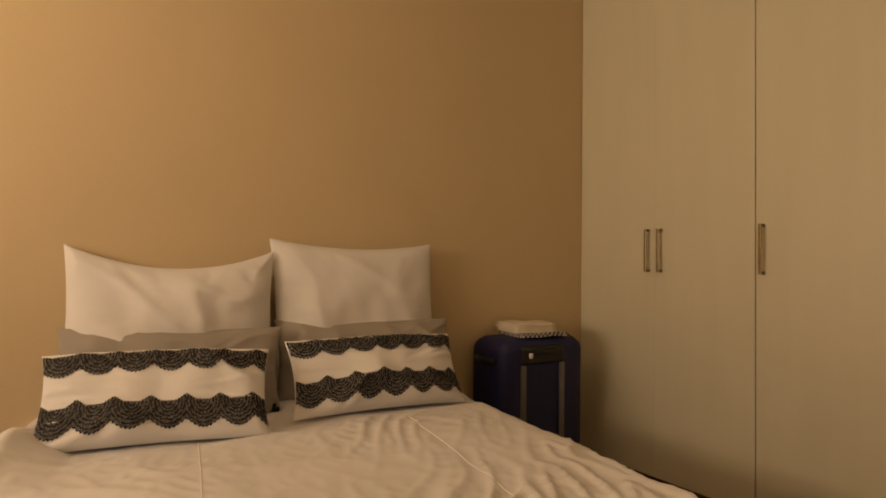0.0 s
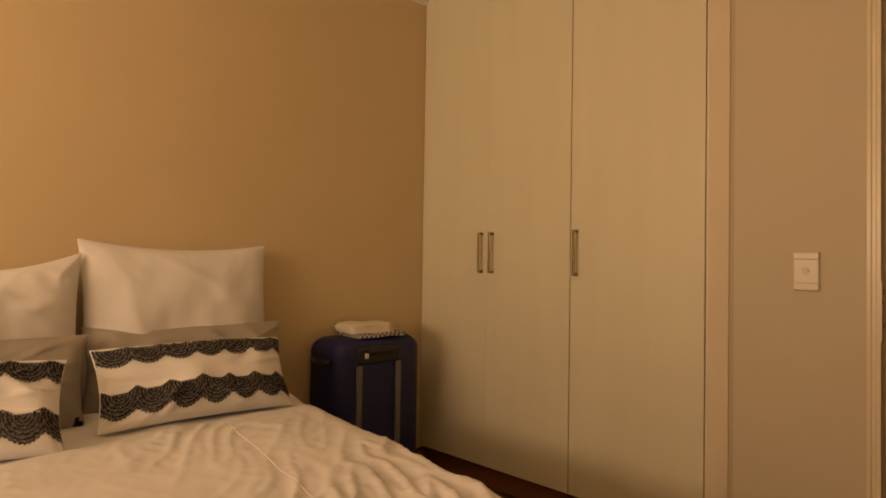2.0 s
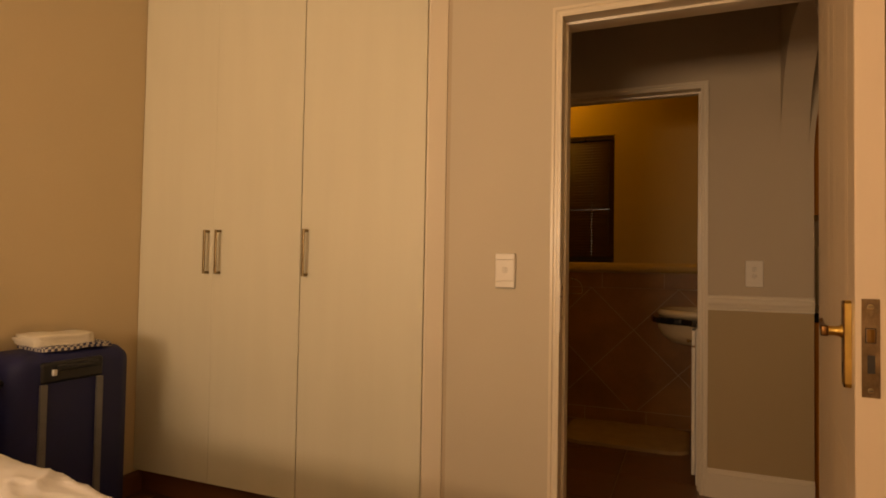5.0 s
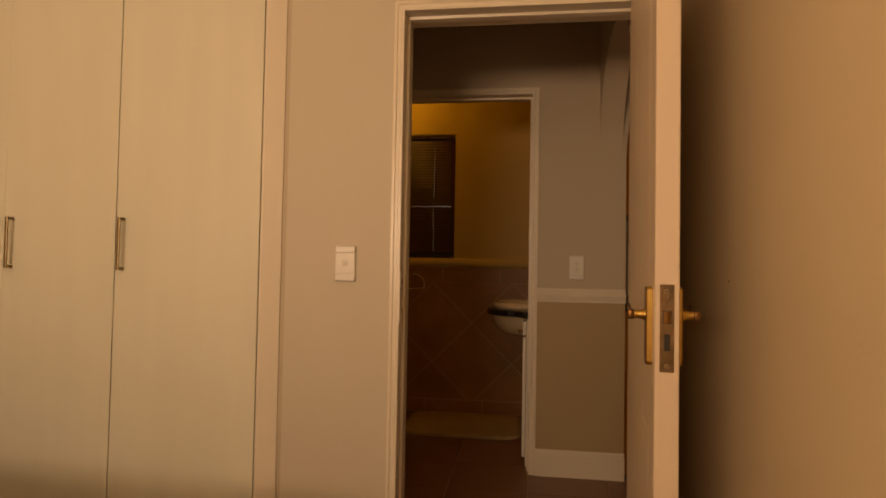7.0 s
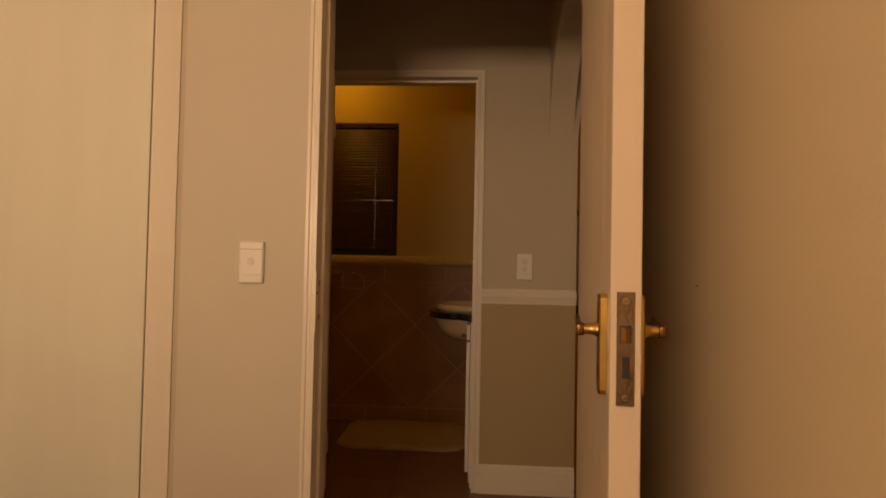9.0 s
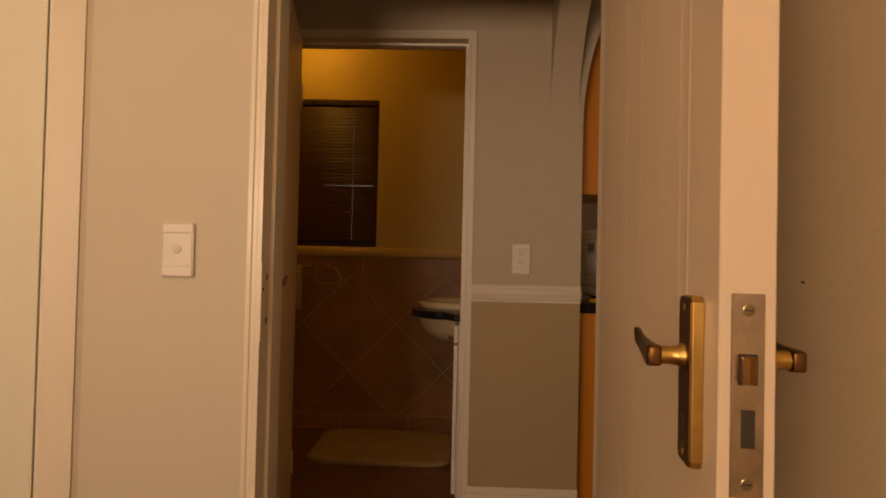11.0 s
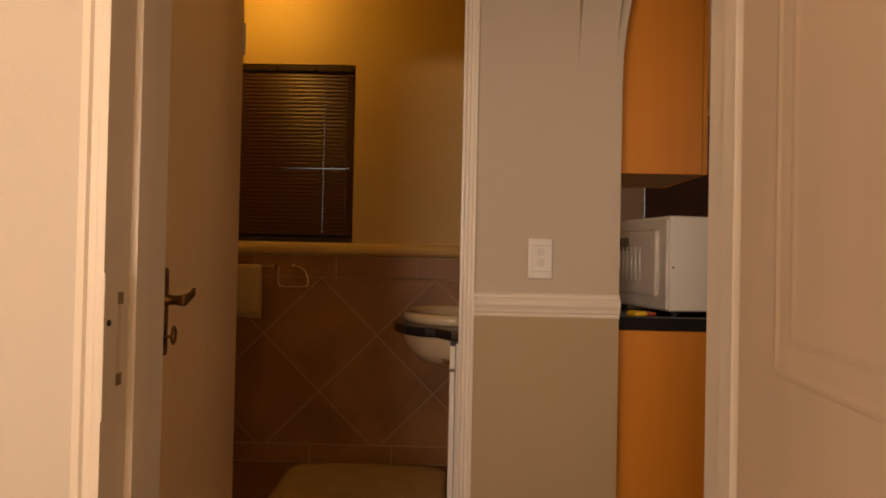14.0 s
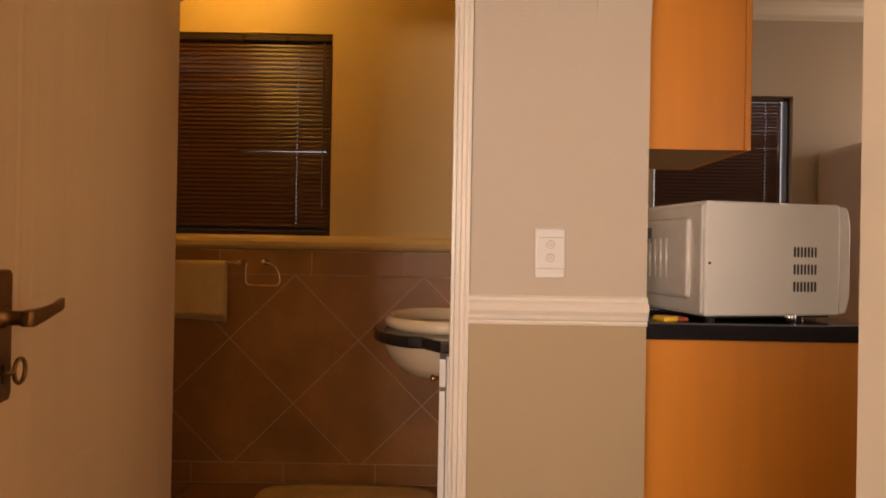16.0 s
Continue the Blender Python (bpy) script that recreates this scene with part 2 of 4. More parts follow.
def box(x0, x1, y0, y1, z0, z1, bevel=0.0, seg=2, bm=None):
    """A box between two corners, with rounded edges."""
    own = bmesh.new()
    bmesh.ops.create_cube(own, size=1)
    for v in own.verts:
        v.co = ((x0 + x1) / 2 + v.co.x * (x1 - x0), (y0 + y1) / 2 + v.co.y * (y1 - y0), (z0 + z1) / 2 + v.co.z * (z1 - z0))
    if bevel:
        bmesh.ops.bevel(own, geom=own.edges[:], offset=bevel, segments=seg, profile=0.5, affect="EDGES")
    return join(bm, own)


def join(bm, own):
    if bm is None:
        return own
    me = bpy.data.meshes.new("joined")
    own.to_mesh(me)
    own.free()
    bm.from_mesh(me)
    bpy.data.meshes.remove(me)
    return bm


def tube(points, radius, sides=10, bm=None, caps=True):
    """A round rod along a line of points; radius is one number or one a point."""
    own = bmesh.new()
    pts = [Vector(p) for p in points]
    rs = radius if isinstance(radius, (list, tuple)) else [radius] * len(pts)
    rings = []
    for i, p in enumerate(pts):
        d = (pts[min(i + 1, len(pts) - 1)] - pts[max(i - 1, 0)]).normalized()
        a = d.orthogonal().normalized() if i == 0 else (side - side.dot(d) * d).normalized()
        side = a
        b = d.cross(a)
        rings.append([own.verts.new(p + rs[i] * (math.cos(k * math.tau / sides) * a + math.sin(k * math.tau / sides) * b)) for k in range(sides)])
    for r0, r1 in zip(rings, rings[1:]):
        for k in range(sides):
            own.faces.new((r0[k], r0[(k + 1) % sides], r1[(k + 1) % sides], r1[k]))
    if caps:
        own.faces.new(rings[0][::-1])
        own.faces.new(rings[-1])
    return join(bm, own)


def slab(outline, axis, a0, a1, bevel=0.0, bm=None):
    """An outline of 2D points pushed along an axis: x (points y, z), y (points x, z) or z (points x, y)."""
    own = bmesh.new()
    put3 = {"x": lambda p, a: (a, p[0], p[1]), "y": lambda p, a: (p[0], a, p[1]), "z": lambda p, a: (p[0], p[1], a)}[axis]
    lo = [own.verts.new(put3(p, a0)) for p in outline]
    hi = [own.verts.new(put3(p, a1)) for p in outline]
    n = len(outline)
    own.faces.new(lo[::-1])
    top = own.faces.new(hi)
    for i in range(n):
        own.faces.new((lo[i], lo[(i + 1) % n], hi[(i + 1) % n], hi[i]))
    if bevel:
        bmesh.ops.recalc_face_normals(own, faces=own.faces)
        bmesh.ops.bevel(own, geom=list({e for f in own.faces if len(f.verts) == n for e in f.edges}), offset=bevel, segments=2, profile=0.5, affect="EDGES")
    return join(bm, own)


def structure(name, bm, mat, label, category):
    return tagged(link(name, bm, mat), label, category, "", "structure")


# ---- plan ----
CEIL = 2.66
DOOR_X, DOOR_T = 2.690, 0.13           # bedroom door wall
HALL_X, HALL_T = 3.834, 0.11           # hall wall with bathroom door and kitchen arch
HEAD_Y, RIGHT_Y = 2.545, -0.44
BATH_X = 5.10
WARD_X, WARD_Y = 2.66, 0.929
LEFT_X = -1.55
BACK_Y = -0.44
KIT_X = 5.90
END_Y = -3.5
A0, A1 = -0.482, -1.322                # kitchen arch
B0, B1 = -0.021, 0.880                 # bathroom door frame, outside
D0, D1 = -0.368, 0.530                 # bedroom door frame, outside
HEAD_Z = 2.085

# ---- the large structure ----
structure("floor_bedroom", box(LEFT_X - 0.2, DOOR_X + 0.06, BACK_Y - 0.12, HEAD_Y + 0.12, -0.12, -0.008), PLINTH, "dark floor screed beneath the bedroom planks", "floor")
floor_hall = structure("floor_hall", box(DOOR_X + 0.06, KIT_X + 0.1, END_Y, 1.9, -0.12, -0.008), GROUT, "grout bed of the brown clay tile floor", "floor")
structure("ceiling", box(LEFT_X - 0.2, KIT_X + 0.12, END_Y - 0.1, HEAD_Y + 0.12, CEIL, CEIL + 0.1), PAINT_CEIL, "plain white painted ceiling over all rooms", "ceiling")
structure("wall_bed_head", box(LEFT_X - 0.2, 3.4, HEAD_Y, HEAD_Y + 0.12, 0, CEIL), PAINT_BED, "plain beige painted wall behind the bed", "wall")
structure("wall_bedroom_right", box(LEFT_X - 0.2, DOOR_X + DOOR_T, RIGHT_Y - 0.12, RIGHT_Y, 0, CEIL), PAINT_BED, "plain beige painted wall beside the open door", "wall")
bm = box(LEFT_X - 0.2, LEFT_X, RIGHT_Y, 0.53, 0, CEIL)
box(LEFT_X - 0.2, LEFT_X, 2.27, HEAD_Y, 0, CEIL, bm=bm)
box(LEFT_X - 0.2, LEFT_X, 0.53, 2.27, 0, 1.00, bm=bm)
box(LEFT_X - 0.2, LEFT_X, 0.53, 2.27, 2.00, CEIL, bm=bm)
structure("wall_bedroom_window", bm, PAINT_BED, "beige painted wall with the bedroom window opening", "wall")
# Same paint as the other bedroom walls, its tone shifted for window light.
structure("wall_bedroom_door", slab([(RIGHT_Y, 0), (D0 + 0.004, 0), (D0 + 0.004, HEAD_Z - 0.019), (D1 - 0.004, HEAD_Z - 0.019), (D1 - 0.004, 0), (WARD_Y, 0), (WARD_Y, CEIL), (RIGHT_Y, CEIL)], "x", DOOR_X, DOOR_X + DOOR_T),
          PAINT_BED_WINDOWLIT, "bedroom doorway wall, window light put into its paint tone", "wall")
structure("wall_hall_end", box(DOOR_X + 0.004, HALL_X, WARD_Y, WARD_Y + 0.08, 0, CEIL), PAINT_HALL, "plain wall closing the short hall", "wall")
structure("wall_cupboard_back", box(3.30, 3.40, WARD_Y + 0.08, HEAD_Y, 0, CEIL), PAINT_BED, "plain wall behind the built-in wardrobe", "wall")

SPRING, RAD, RISE = 1.68, (A0 - A1) / 2, 0.77
arch = [((A0 + A1) / 2 + RAD * math.cos(a), SPRING + RISE * math.sin(a)) for a in (math.pi * k / 28 for k in range(29))]
outline = [(1.75, 0), (1.75, CEIL), (END_Y, CEIL), (END_Y, 0), (A1, 0)] + arch[::-1] + [(A0, 0), (B0 + 0.004, 0), (B0 + 0.004, HEAD_Z - 0.004), (B1 - 0.004, HEAD_Z - 0.004), (B1 - 0.004, 0)]
structure("wall_hall", slab(outline, "x", HALL_X, HALL_X + HALL_T), PAINT_HALL, "pale painted hall wall with bathroom door and kitchen arch", "wall")
structure("wall_hall_lower", box(HALL_X - 0.004, HALL_X + 0.02, A0 + 0.0005, B0 - 0.001, 0.139, 0.930), PAINT_LOW, "darker beige painted wall below the dado rail", "wall")
# Unseen side wall, with an opening added for the lounge fill.
bm = box(DOOR_X, DOOR_X + DOOR_T, END_Y, -1.92, 0, CEIL)
box(DOOR_X, DOOR_X + DOOR_T, -0.98, RIGHT_Y - 0.12, 0, CEIL, bm=bm)
box(DOOR_X, DOOR_X + DOOR_T, -1.92, -0.98, 0, 0.95, bm=bm)
box(DOOR_X, DOOR_X + DOOR_T, -1.92, -0.98, 2.05, CEIL, bm=bm)
structure("wall_lounge_side", bm, PAINT_HALL, "unseen pale passage wall, opening added for a fill light", "wall")
# Unseen end wall; its opening is added to hold the kitchen fill.
bm = box(DOOR_X, KIT_X, END_Y - 0.12, END_Y, 0, 0.85)
box(DOOR_X, KIT_X, END_Y - 0.12, END_Y, 2.15, CEIL, bm=bm)
box(DOOR_X, 4.38, END_Y - 0.12, END_Y, 0.85, 2.15, bm=bm)
box(5.52, KIT_X, END_Y - 0.12, END_Y, 0.85, 2.15, bm=bm)
structure("wall_lounge_window", bm, PAINT_HALL, "unseen pale end wall, opening added for a fill light", "wall")

# arch across the hall
AX0, AX1 = DOOR_X + DOOR_T, HALL_X
AR = (AX1 - AX0) / 2
span = [((AX0 + AX1) / 2 + AR * math.cos(a), 1.70 + 0.52 * math.sin(a)) for a in (math.pi * k / 40 for k in range(41))]
arch_bm = slab([(AX0, CEIL), (AX1, CEIL)] + span, "y", -0.462, -0.342)
structure("wall_hall_arch", arch_bm, PAINT_HALL, "pale plastered round arch spanning the hall", "wall")

# bedroom cornice and skirting along the bed wall
bm = slab([(HEAD_Y, 2.535), (HEAD_Y - 0.012, 2.538), (HEAD_Y - 0.014, 2.555), (HEAD_Y - 0.028, 2.562), (HEAD_Y - 0.05, 2.60), (HEAD_Y - 0.075, 2.625), (HEAD_Y - 0.08, 2.64), (HEAD_Y - 0.10, 2.648), (HEAD_Y - 0.10, CEIL), (HEAD_Y, CEIL)], "x", LEFT_X, WARD_X - 0.001)
structure("trim_bedroom_cornice", bm, PAINT_CEIL, "white moulded plaster cornice above the bed wall", "trim")
bm = slab([(HEAD_Y, 0.0), (HEAD_Y - 0.016, 0.0), (HEAD_Y - 0.016, 0.085), (HEAD_Y - 0.010, 0.098), (HEAD_Y, 0.102)], "x", LEFT_X, WARD_X + 0.044)
structure("baseboard_bedroom", bm, PLINTH, "dark brown wooden skirting below the bed wall", "baseboard")

# bathroom shell
WIN0, WIN1, WINZ0, WINZ1 = 0.585, 1.46, 1.172, 2.126
bm = box(BATH_X, BATH_X + 0.18, -0.40, WIN0, 0, CEIL)
box(BATH_X, BATH_X + 0.18, WIN1, 1.75, 0, CEIL, bm=bm)
box(BATH_X, BATH_X + 0.18, WIN0, WIN1, 0, WINZ0, bm=bm)
box(BATH_X, BATH_X + 0.18, WIN0, WIN1, WINZ1, CEIL, bm=bm)
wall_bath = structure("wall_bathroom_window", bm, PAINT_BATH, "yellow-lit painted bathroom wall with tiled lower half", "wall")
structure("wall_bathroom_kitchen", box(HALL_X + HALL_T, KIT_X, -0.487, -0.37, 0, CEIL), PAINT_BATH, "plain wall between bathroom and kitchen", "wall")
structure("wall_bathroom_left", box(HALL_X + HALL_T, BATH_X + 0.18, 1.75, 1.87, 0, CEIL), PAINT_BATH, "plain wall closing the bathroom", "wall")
bm = slab([(0.0, 1.102), (-0.020, 1.108), (-0.030, 1.122), (-0.032, 1.140), (-0.026, 1.156), (-0.012, 1.168), (0.0, 1.170)], "y", -0.37, 1.75)
for v in bm.verts:
    v.co.x += BATH_X
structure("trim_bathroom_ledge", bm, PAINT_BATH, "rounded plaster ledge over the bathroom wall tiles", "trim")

# kitchen shell
KW0, KW1, KWZ0, KWZ1 = -2.065, -1.225, 1.05, 2.085
bm = box(KIT_X, KIT_X + 0.12, END_Y, KW0, 0, CEIL)
box(KIT_X, KIT_X + 0.12, KW1, -0.37, 0, CEIL, bm=bm)
box(KIT_X, KIT_X + 0.12, KW0, KW1, 0, KWZ0, bm=bm)
box(KIT_X, KIT_X + 0.12, KW0, KW1, KWZ1, CEIL, bm=bm)
structure("wall_kitchen_window", bm, PAINT_HALL, "pale kitchen wall with a blinded window", "wall")
bm = slab([(KIT_X, 2.545), (KIT_X - 0.012, 2.548), (KIT_X - 0.014, 2.565), (KIT_X - 0.028, 2.572), (KIT_X - 0.05, 2.61), (KIT_X - 0.075, 2.63), (KIT_X - 0.08, 2.645), (KIT_X - 0.10, 2.65), (KIT_X - 0.10, CEIL), (KIT_X, CEIL)], "y", END_Y, -0.487)
structure("trim_kitchen_cornice", bm, TRIM, "white moulded plaster cornice at the kitchen ceiling", "trim")

# dado rail, skirting
bm = slab([(HALL_X, 0.925), (HALL_X - 0.010, 0.925), (HALL_X - 0.012, 0.931), (HALL_X - 0.009, 0.935), (HALL_X - 0.014, 0.940), (HALL_X - 0.016, 0.950), (HALL_X - 0.022, 0.962), (HALL_X - 0.023, 0.975), (HALL_X - 0.018, 0.984), (HALL_X - 0.012, 0.986), (HALL_X - 0.012, 0.994), (HALL_X - 0.006, 1.000), (HALL_X, 1.000)], "y", A0, B0)
structure("trim_dado_rail", bm, TRIM, "white moulded dado rail along the hall wall", "trim")
bm = slab([(HALL_X, 0.0), (HALL_X - 0.018, 0.0), (HALL_X - 0.018, 0.112), (HALL_X - 0.012, 0.118), (HALL_X - 0.012, 0.130), (HALL_X - 0.006, 0.140), (HALL_X, 0.140)], "y", A0, B0)
structure("baseboard_hall", bm, TRIM, "white skirting board along the hall wall", "baseboard")


def door_frame(name, x0, depth, y0, y1, top, label, room=-1):
    """A pressed steel door frame; room is the side that the leaf closes on."""
    fr = thing(name, pose(x0, 0, 0), label, "door frame", kind="structure")
    s = room
    far = depth + 0.010
    prof = [(s * 0.012, 0.0), (s * 0.012, 0.010), (s * 0.008, 0.013), (s * 0.008, 0.022), (s * 0.012, 0.025), (s * 0.012, 0.036), (-s * 0.046, 0.037),
            (-s * 0.048, 0.046), (-s * 0.080, 0.047), (-s * 0.083, 0.040), (-s * far, 0.040), (-s * far, 0.0)]
    # the profile swept up one jamb, over the head and down the other, mitred at the corners
    for name_, ends in (("jamb", [(y0, 1, 0, 0), (y0, 1, top, -1)]), ("head", [(y0, 1, top, -1), (y1, -1, top, -1)]), ("jamb", [(y1, -1, top, -1), (y1, -1, 0, 0)])):
        bm = bmesh.new()
        rings = [[bm.verts.new((px, ya + ky * inset, za + kz * inset)) for px, inset in prof] for ya, ky, za, kz in ends]
        n = len(prof)
        for k in range(n):
            bm.faces.new((rings[0][k], rings[0][(k + 1) % n], rings[1][(k + 1) % n], rings[1][k]))
        bm.faces.new(rings[0][::-1])
        bm.faces.new(rings[1])
        part(name_, bm, TRIM, fr)
    return fr


frame_bed = door_frame("door_frame", DOOR_X, DOOR_T, D0, D1, 2.070, "cream enamelled steel frame of the bedroom doorway")
door_frame("door_frame", HALL_X, HALL_T, B0, B1, HEAD_Z + 0.003, "cream enamelled steel frame of the bathroom doorway")
# strike plate in the bedroom frame
jy = D1 - 0.037
part("strike_plate", box(-0.0155, 0.036, jy - 0.0026, jy + 0.003, 0.895, 1.082, 0.001), TRIM, frame_bed, "painted-over strike plate")
# Raised darker strip paints the latch hole's shade; dark blocks mark its ends.
part("strike_shade", box(0.015, 0.023, jy - 0.0032, jy, 0.938, 1.052, 0.001), DOORPAINT, frame_bed, "raised strip painting the latch recess shade")
for z in (0.934, 1.040):
    part("strike_slot_shade", box(0.014, 0.026, jy - 0.0040, jy, z, z + 0.016, 0.0005), PULL, frame_bed, "dark block painting a shaded slot end")
part("strike_screw", tube([(-0.006, jy - 0.0045, 1.018), (-0.006, jy, 1.018)], 0.004), DARKGAP, frame_bed)
nail = tagged(link("nail", tube([(2.095, RIGHT_Y, 1.079), (2.095, RIGHT_Y + 0.004, 1.079)], 0.0012, 8), DARKGAP), "small dark nail stuck in the bedroom wall", "nail")


# ---- doors ----
def lever_handle(parent, x, face, side, z, paint, dark_metal, key=False):
    """A lever on a long back plate. side is the way that it stands off the leaf; the lever points to the hinges."""
    y = face
    # Face darkened to paint in a dark reflection; the rim stays bright brass.
    h = part("back_plate", slab([(x - 0.021, z - 0.094), (x - 0.016, z - 0.101), (x + 0.016, z - 0.101), (x + 0.021, z - 0.094), (x + 0.021, z + 0.052), (x + 0.016, z + 0.057), (x - 0.016, z + 0.057), (x - 0.021, z + 0.052)], "y", y, y + side * 0.0125, 0.0015), dark_metal, parent, "long tarnished brass back plate, dark reflection in its colour")
    part("plate_rim", slab([(x - 0.0216, z - 0.0945), (x - 0.0164, z - 0.1017), (x + 0.0164, z - 0.1017), (x + 0.0216, z - 0.0945), (x + 0.0216, z + 0.0525), (x + 0.0164, z + 0.0577), (x - 0.0164, z + 0.0577), (x - 0.0216, z + 0.0525)], "y", y, y + side * 0.0105, 0.001), paint, h, "bright brass rim")
    for zs in (z + 0.047, z - 0.091):
        part("screw", tube([(x, y + side * 0.0115, zs), (x, y + side * 0.0132, zs)], 0.0036, 10), paint, h)
    part("handle_stem", tube([(x, y + side * 0.010, z), (x, y + side * 0.0150, z), (x, y + side * 0.018, z), (x, y + side * 0.026, z), (x, y + side * 0.040, z), (x, y + side * 0.047, z)], [0.0125, 0.0125, 0.0095, 0.0088, 0.0090, 0.0100], 16), paint, h, smooth=True)
    bm = bmesh.new()
    secs = [(0.011, -0.009, 0.009, 0.012), (0.0, -0.011, 0.010, 0.013), (-0.03, -0.008, 0.010, 0.009), (-0.06, -0.003, 0.012, 0.007), (-0.080, 0.000, 0.016, 0.007), (-0.088, 0.004, 0.018, 0.007)]
    rings = []
    for dx, zl, zh, d in secs:
        rings.append([bm.verts.new((x + dx, y + side * (0.041 + o), z + zz)) for o, zz in ((-d / 2, zl), (d / 2, zl), (d / 2, zh), (-d / 2, zh))])
    for r0, r1 in zip(rings, rings[1:]):
        for k in range(4):
            bm.faces.new((r0[k], r0[(k + 1) % 4], r1[(k + 1) % 4], r1[k]))
    bm.faces.new(rings[0][::-1])
    bm.faces.new(rings[-1])
    bmesh.ops.bevel(bm, geom=bm.edges[:], offset=0.002, segments=2, profile=0.5, affect="EDGES")
    part("lever", bm, dark_metal, h, smooth=True)
    part("keyhole", box(x - 0.003, x + 0.003, y + side * 0.0115, y + side * 0.0130, z - 0.078, z - 0.056), DARKGAP, h)
    if key:
        zk = z - 0.066
        ring = [(x - 0.016 + 0.013 * math.cos(a), y + side * 0.024, zk + 0.015 * math.sin(a)) for a in (k * math.tau / 18 for k in range(19))]
        bm = tube([(px + 0.026 * 0, py, pz) for px, py, pz in ring], 0.0026, 8, caps=False)
        tube([(x, y + side * 0.005, zk), (x, y + side * 0.024, zk)], 0.003, 8, bm)
        part("key", bm, dark_metal, h, "old key in the lock", True)


def panel_door(name, m, w, h, label, paint, key_sides=(), relief=0.42, t=0.040, hz=1.02, backset=0.062, brass=BRASS, dark_metal=DARKBRASS, panels=()):
    d = thing(name, m, label, "door")
    leaf = part("leaf", box(0, w, -t / 2, t / 2, 0.008, h, 0.0015, 1), paint, d)
    for x0, x1, z0, z1 in panels:
        for s in (-1, 1):
            y = s * t / 2
            bm = bmesh.new()
            # a sunk ogee ring around a raised field, as nested rings of the door skin
            rings = []
            for inset, out in ((0.0, 0.0002), (0.003, 0.0018), (0.007, 0.0024), (0.011, 0.0012), (0.015, 0.0004), (0.036, 0.0006), (0.040, 0.0016), (0.045, 0.0022), (0.049, 0.0016), (0.053, 0.0010)):
                rings.append([bm.verts.new((px, y + s * (0.0001 + out * relief), pz)) for px, pz in ((x0 + inset, z0 + inset), (x1 - inset, z0 + inset), (x1 - inset, z1 - inset), (x0 + inset, z1 - inset))])
            for r0, r1 in zip(rings, rings[1:]):
                for k in range(4):
                    bm.faces.new((r0[k], r0[(k + 1) % 4], r1[(k + 1) % 4], r1[k]))
            bm.faces.new(rings[-1])
            part("panel", bm, paint, d)
    for s in (-1, 1):
        lever_handle(d, w - backset, s * t / 2, s, hz, brass, dark_metal, s in key_sides)
    # mortice lock face on the free edge
    lock = part("lock_plate", box(w - 0.001, w + 0.0016, -0.0135, 0.0135, hz - 0.108, hz + 0.064, 0.0006, 1), STEEL, d, "worn steel lock face plate")
    part("latch_recess", box(w + 0.0012, w + 0.0019, -0.0078, 0.0078, hz - 0.0130, hz + 0.0130), DARKGAP, lock)
    bolt = [(w + 0.0015, -0.0066), (w + 0.0015, 0.0066), (w + 0.0035, 0.0066), (w + 0.0075, 0.0040), (w + 0.0105, -0.0010), (w + 0.0110, -0.0066)]
    part("latch_bolt", slab(bolt, "z", hz - 0.0115, hz + 0.0115, 0.0008), OLDBRASS, lock, "bevelled brass latch bolt")
    part("bolt_slot", box(w + 0.0014, w + 0.0022, -0.005, 0.006, hz - 0.066, hz - 0.034), DARKGAP, lock)
    for z in (hz + 0.050, hz - 0.096):
        sc = part("screw", tube([(w + 0.001, 0, z), (w + 0.0022, 0, z), (w + 0.0026, 0, z)], [0.0050, 0.0050, 0.0040], 14), PULL, lock, "dull slotted screw")
        part("screw_slot", box(w + 0.0024, w + 0.0029, -0.0038, 0.0038, z - 0.0006, z + 0.0006), DARKGAP, sc)
    for z in (0.22, h - 0.24):
        part("hinge", tube([(-0.004, t / 2, z - 0.05), (-0.004, t / 2, z + 0.05)], 0.006, 10), TRIM, d)
    return d


W1 = 0.882
hinge, free = Vector((2.676, -0.326)), Vector((1.792, -0.227))
ang = math.degrees(math.atan2(free.y - hinge.y, free.x - hinge.x))
PAN = [(0.10, 0.37, 0.992, 1.87), (0.49, 0.78, 0.992, 1.87), (0.10, 0.37, 0.22, 0.775), (0.49, 0.78, 0.22, 0.775)]
panel_door("door", pose(hinge.x, hinge.y, 0, 0, 0, ang), W1, 2.03, "cream moulded panel door standing wide open, brass lever", DOORPAINT, hz=1.011, t=0.046, backset=0.064, panels=PAN)
hinge2, free2 = Vector((3.815, 0.754)), Vector((2.968, 0.598))
ang2 = math.degrees(math.atan2(free2.y - hinge2.y, free2.x - hinge2.x))
panel_door("door", pose(hinge2.x, hinge2.y, 0, 0, 0, ang2), (free2 - hinge2).length, 2.035, "cream panel door opened into the hall, key in lock", BATHDOOR, key_sides=(1, -1), relief=0.3, hz=1.022, backset=0.030, brass=OLDBRASS, dark_metal=OLDBRASS, panels=PAN)


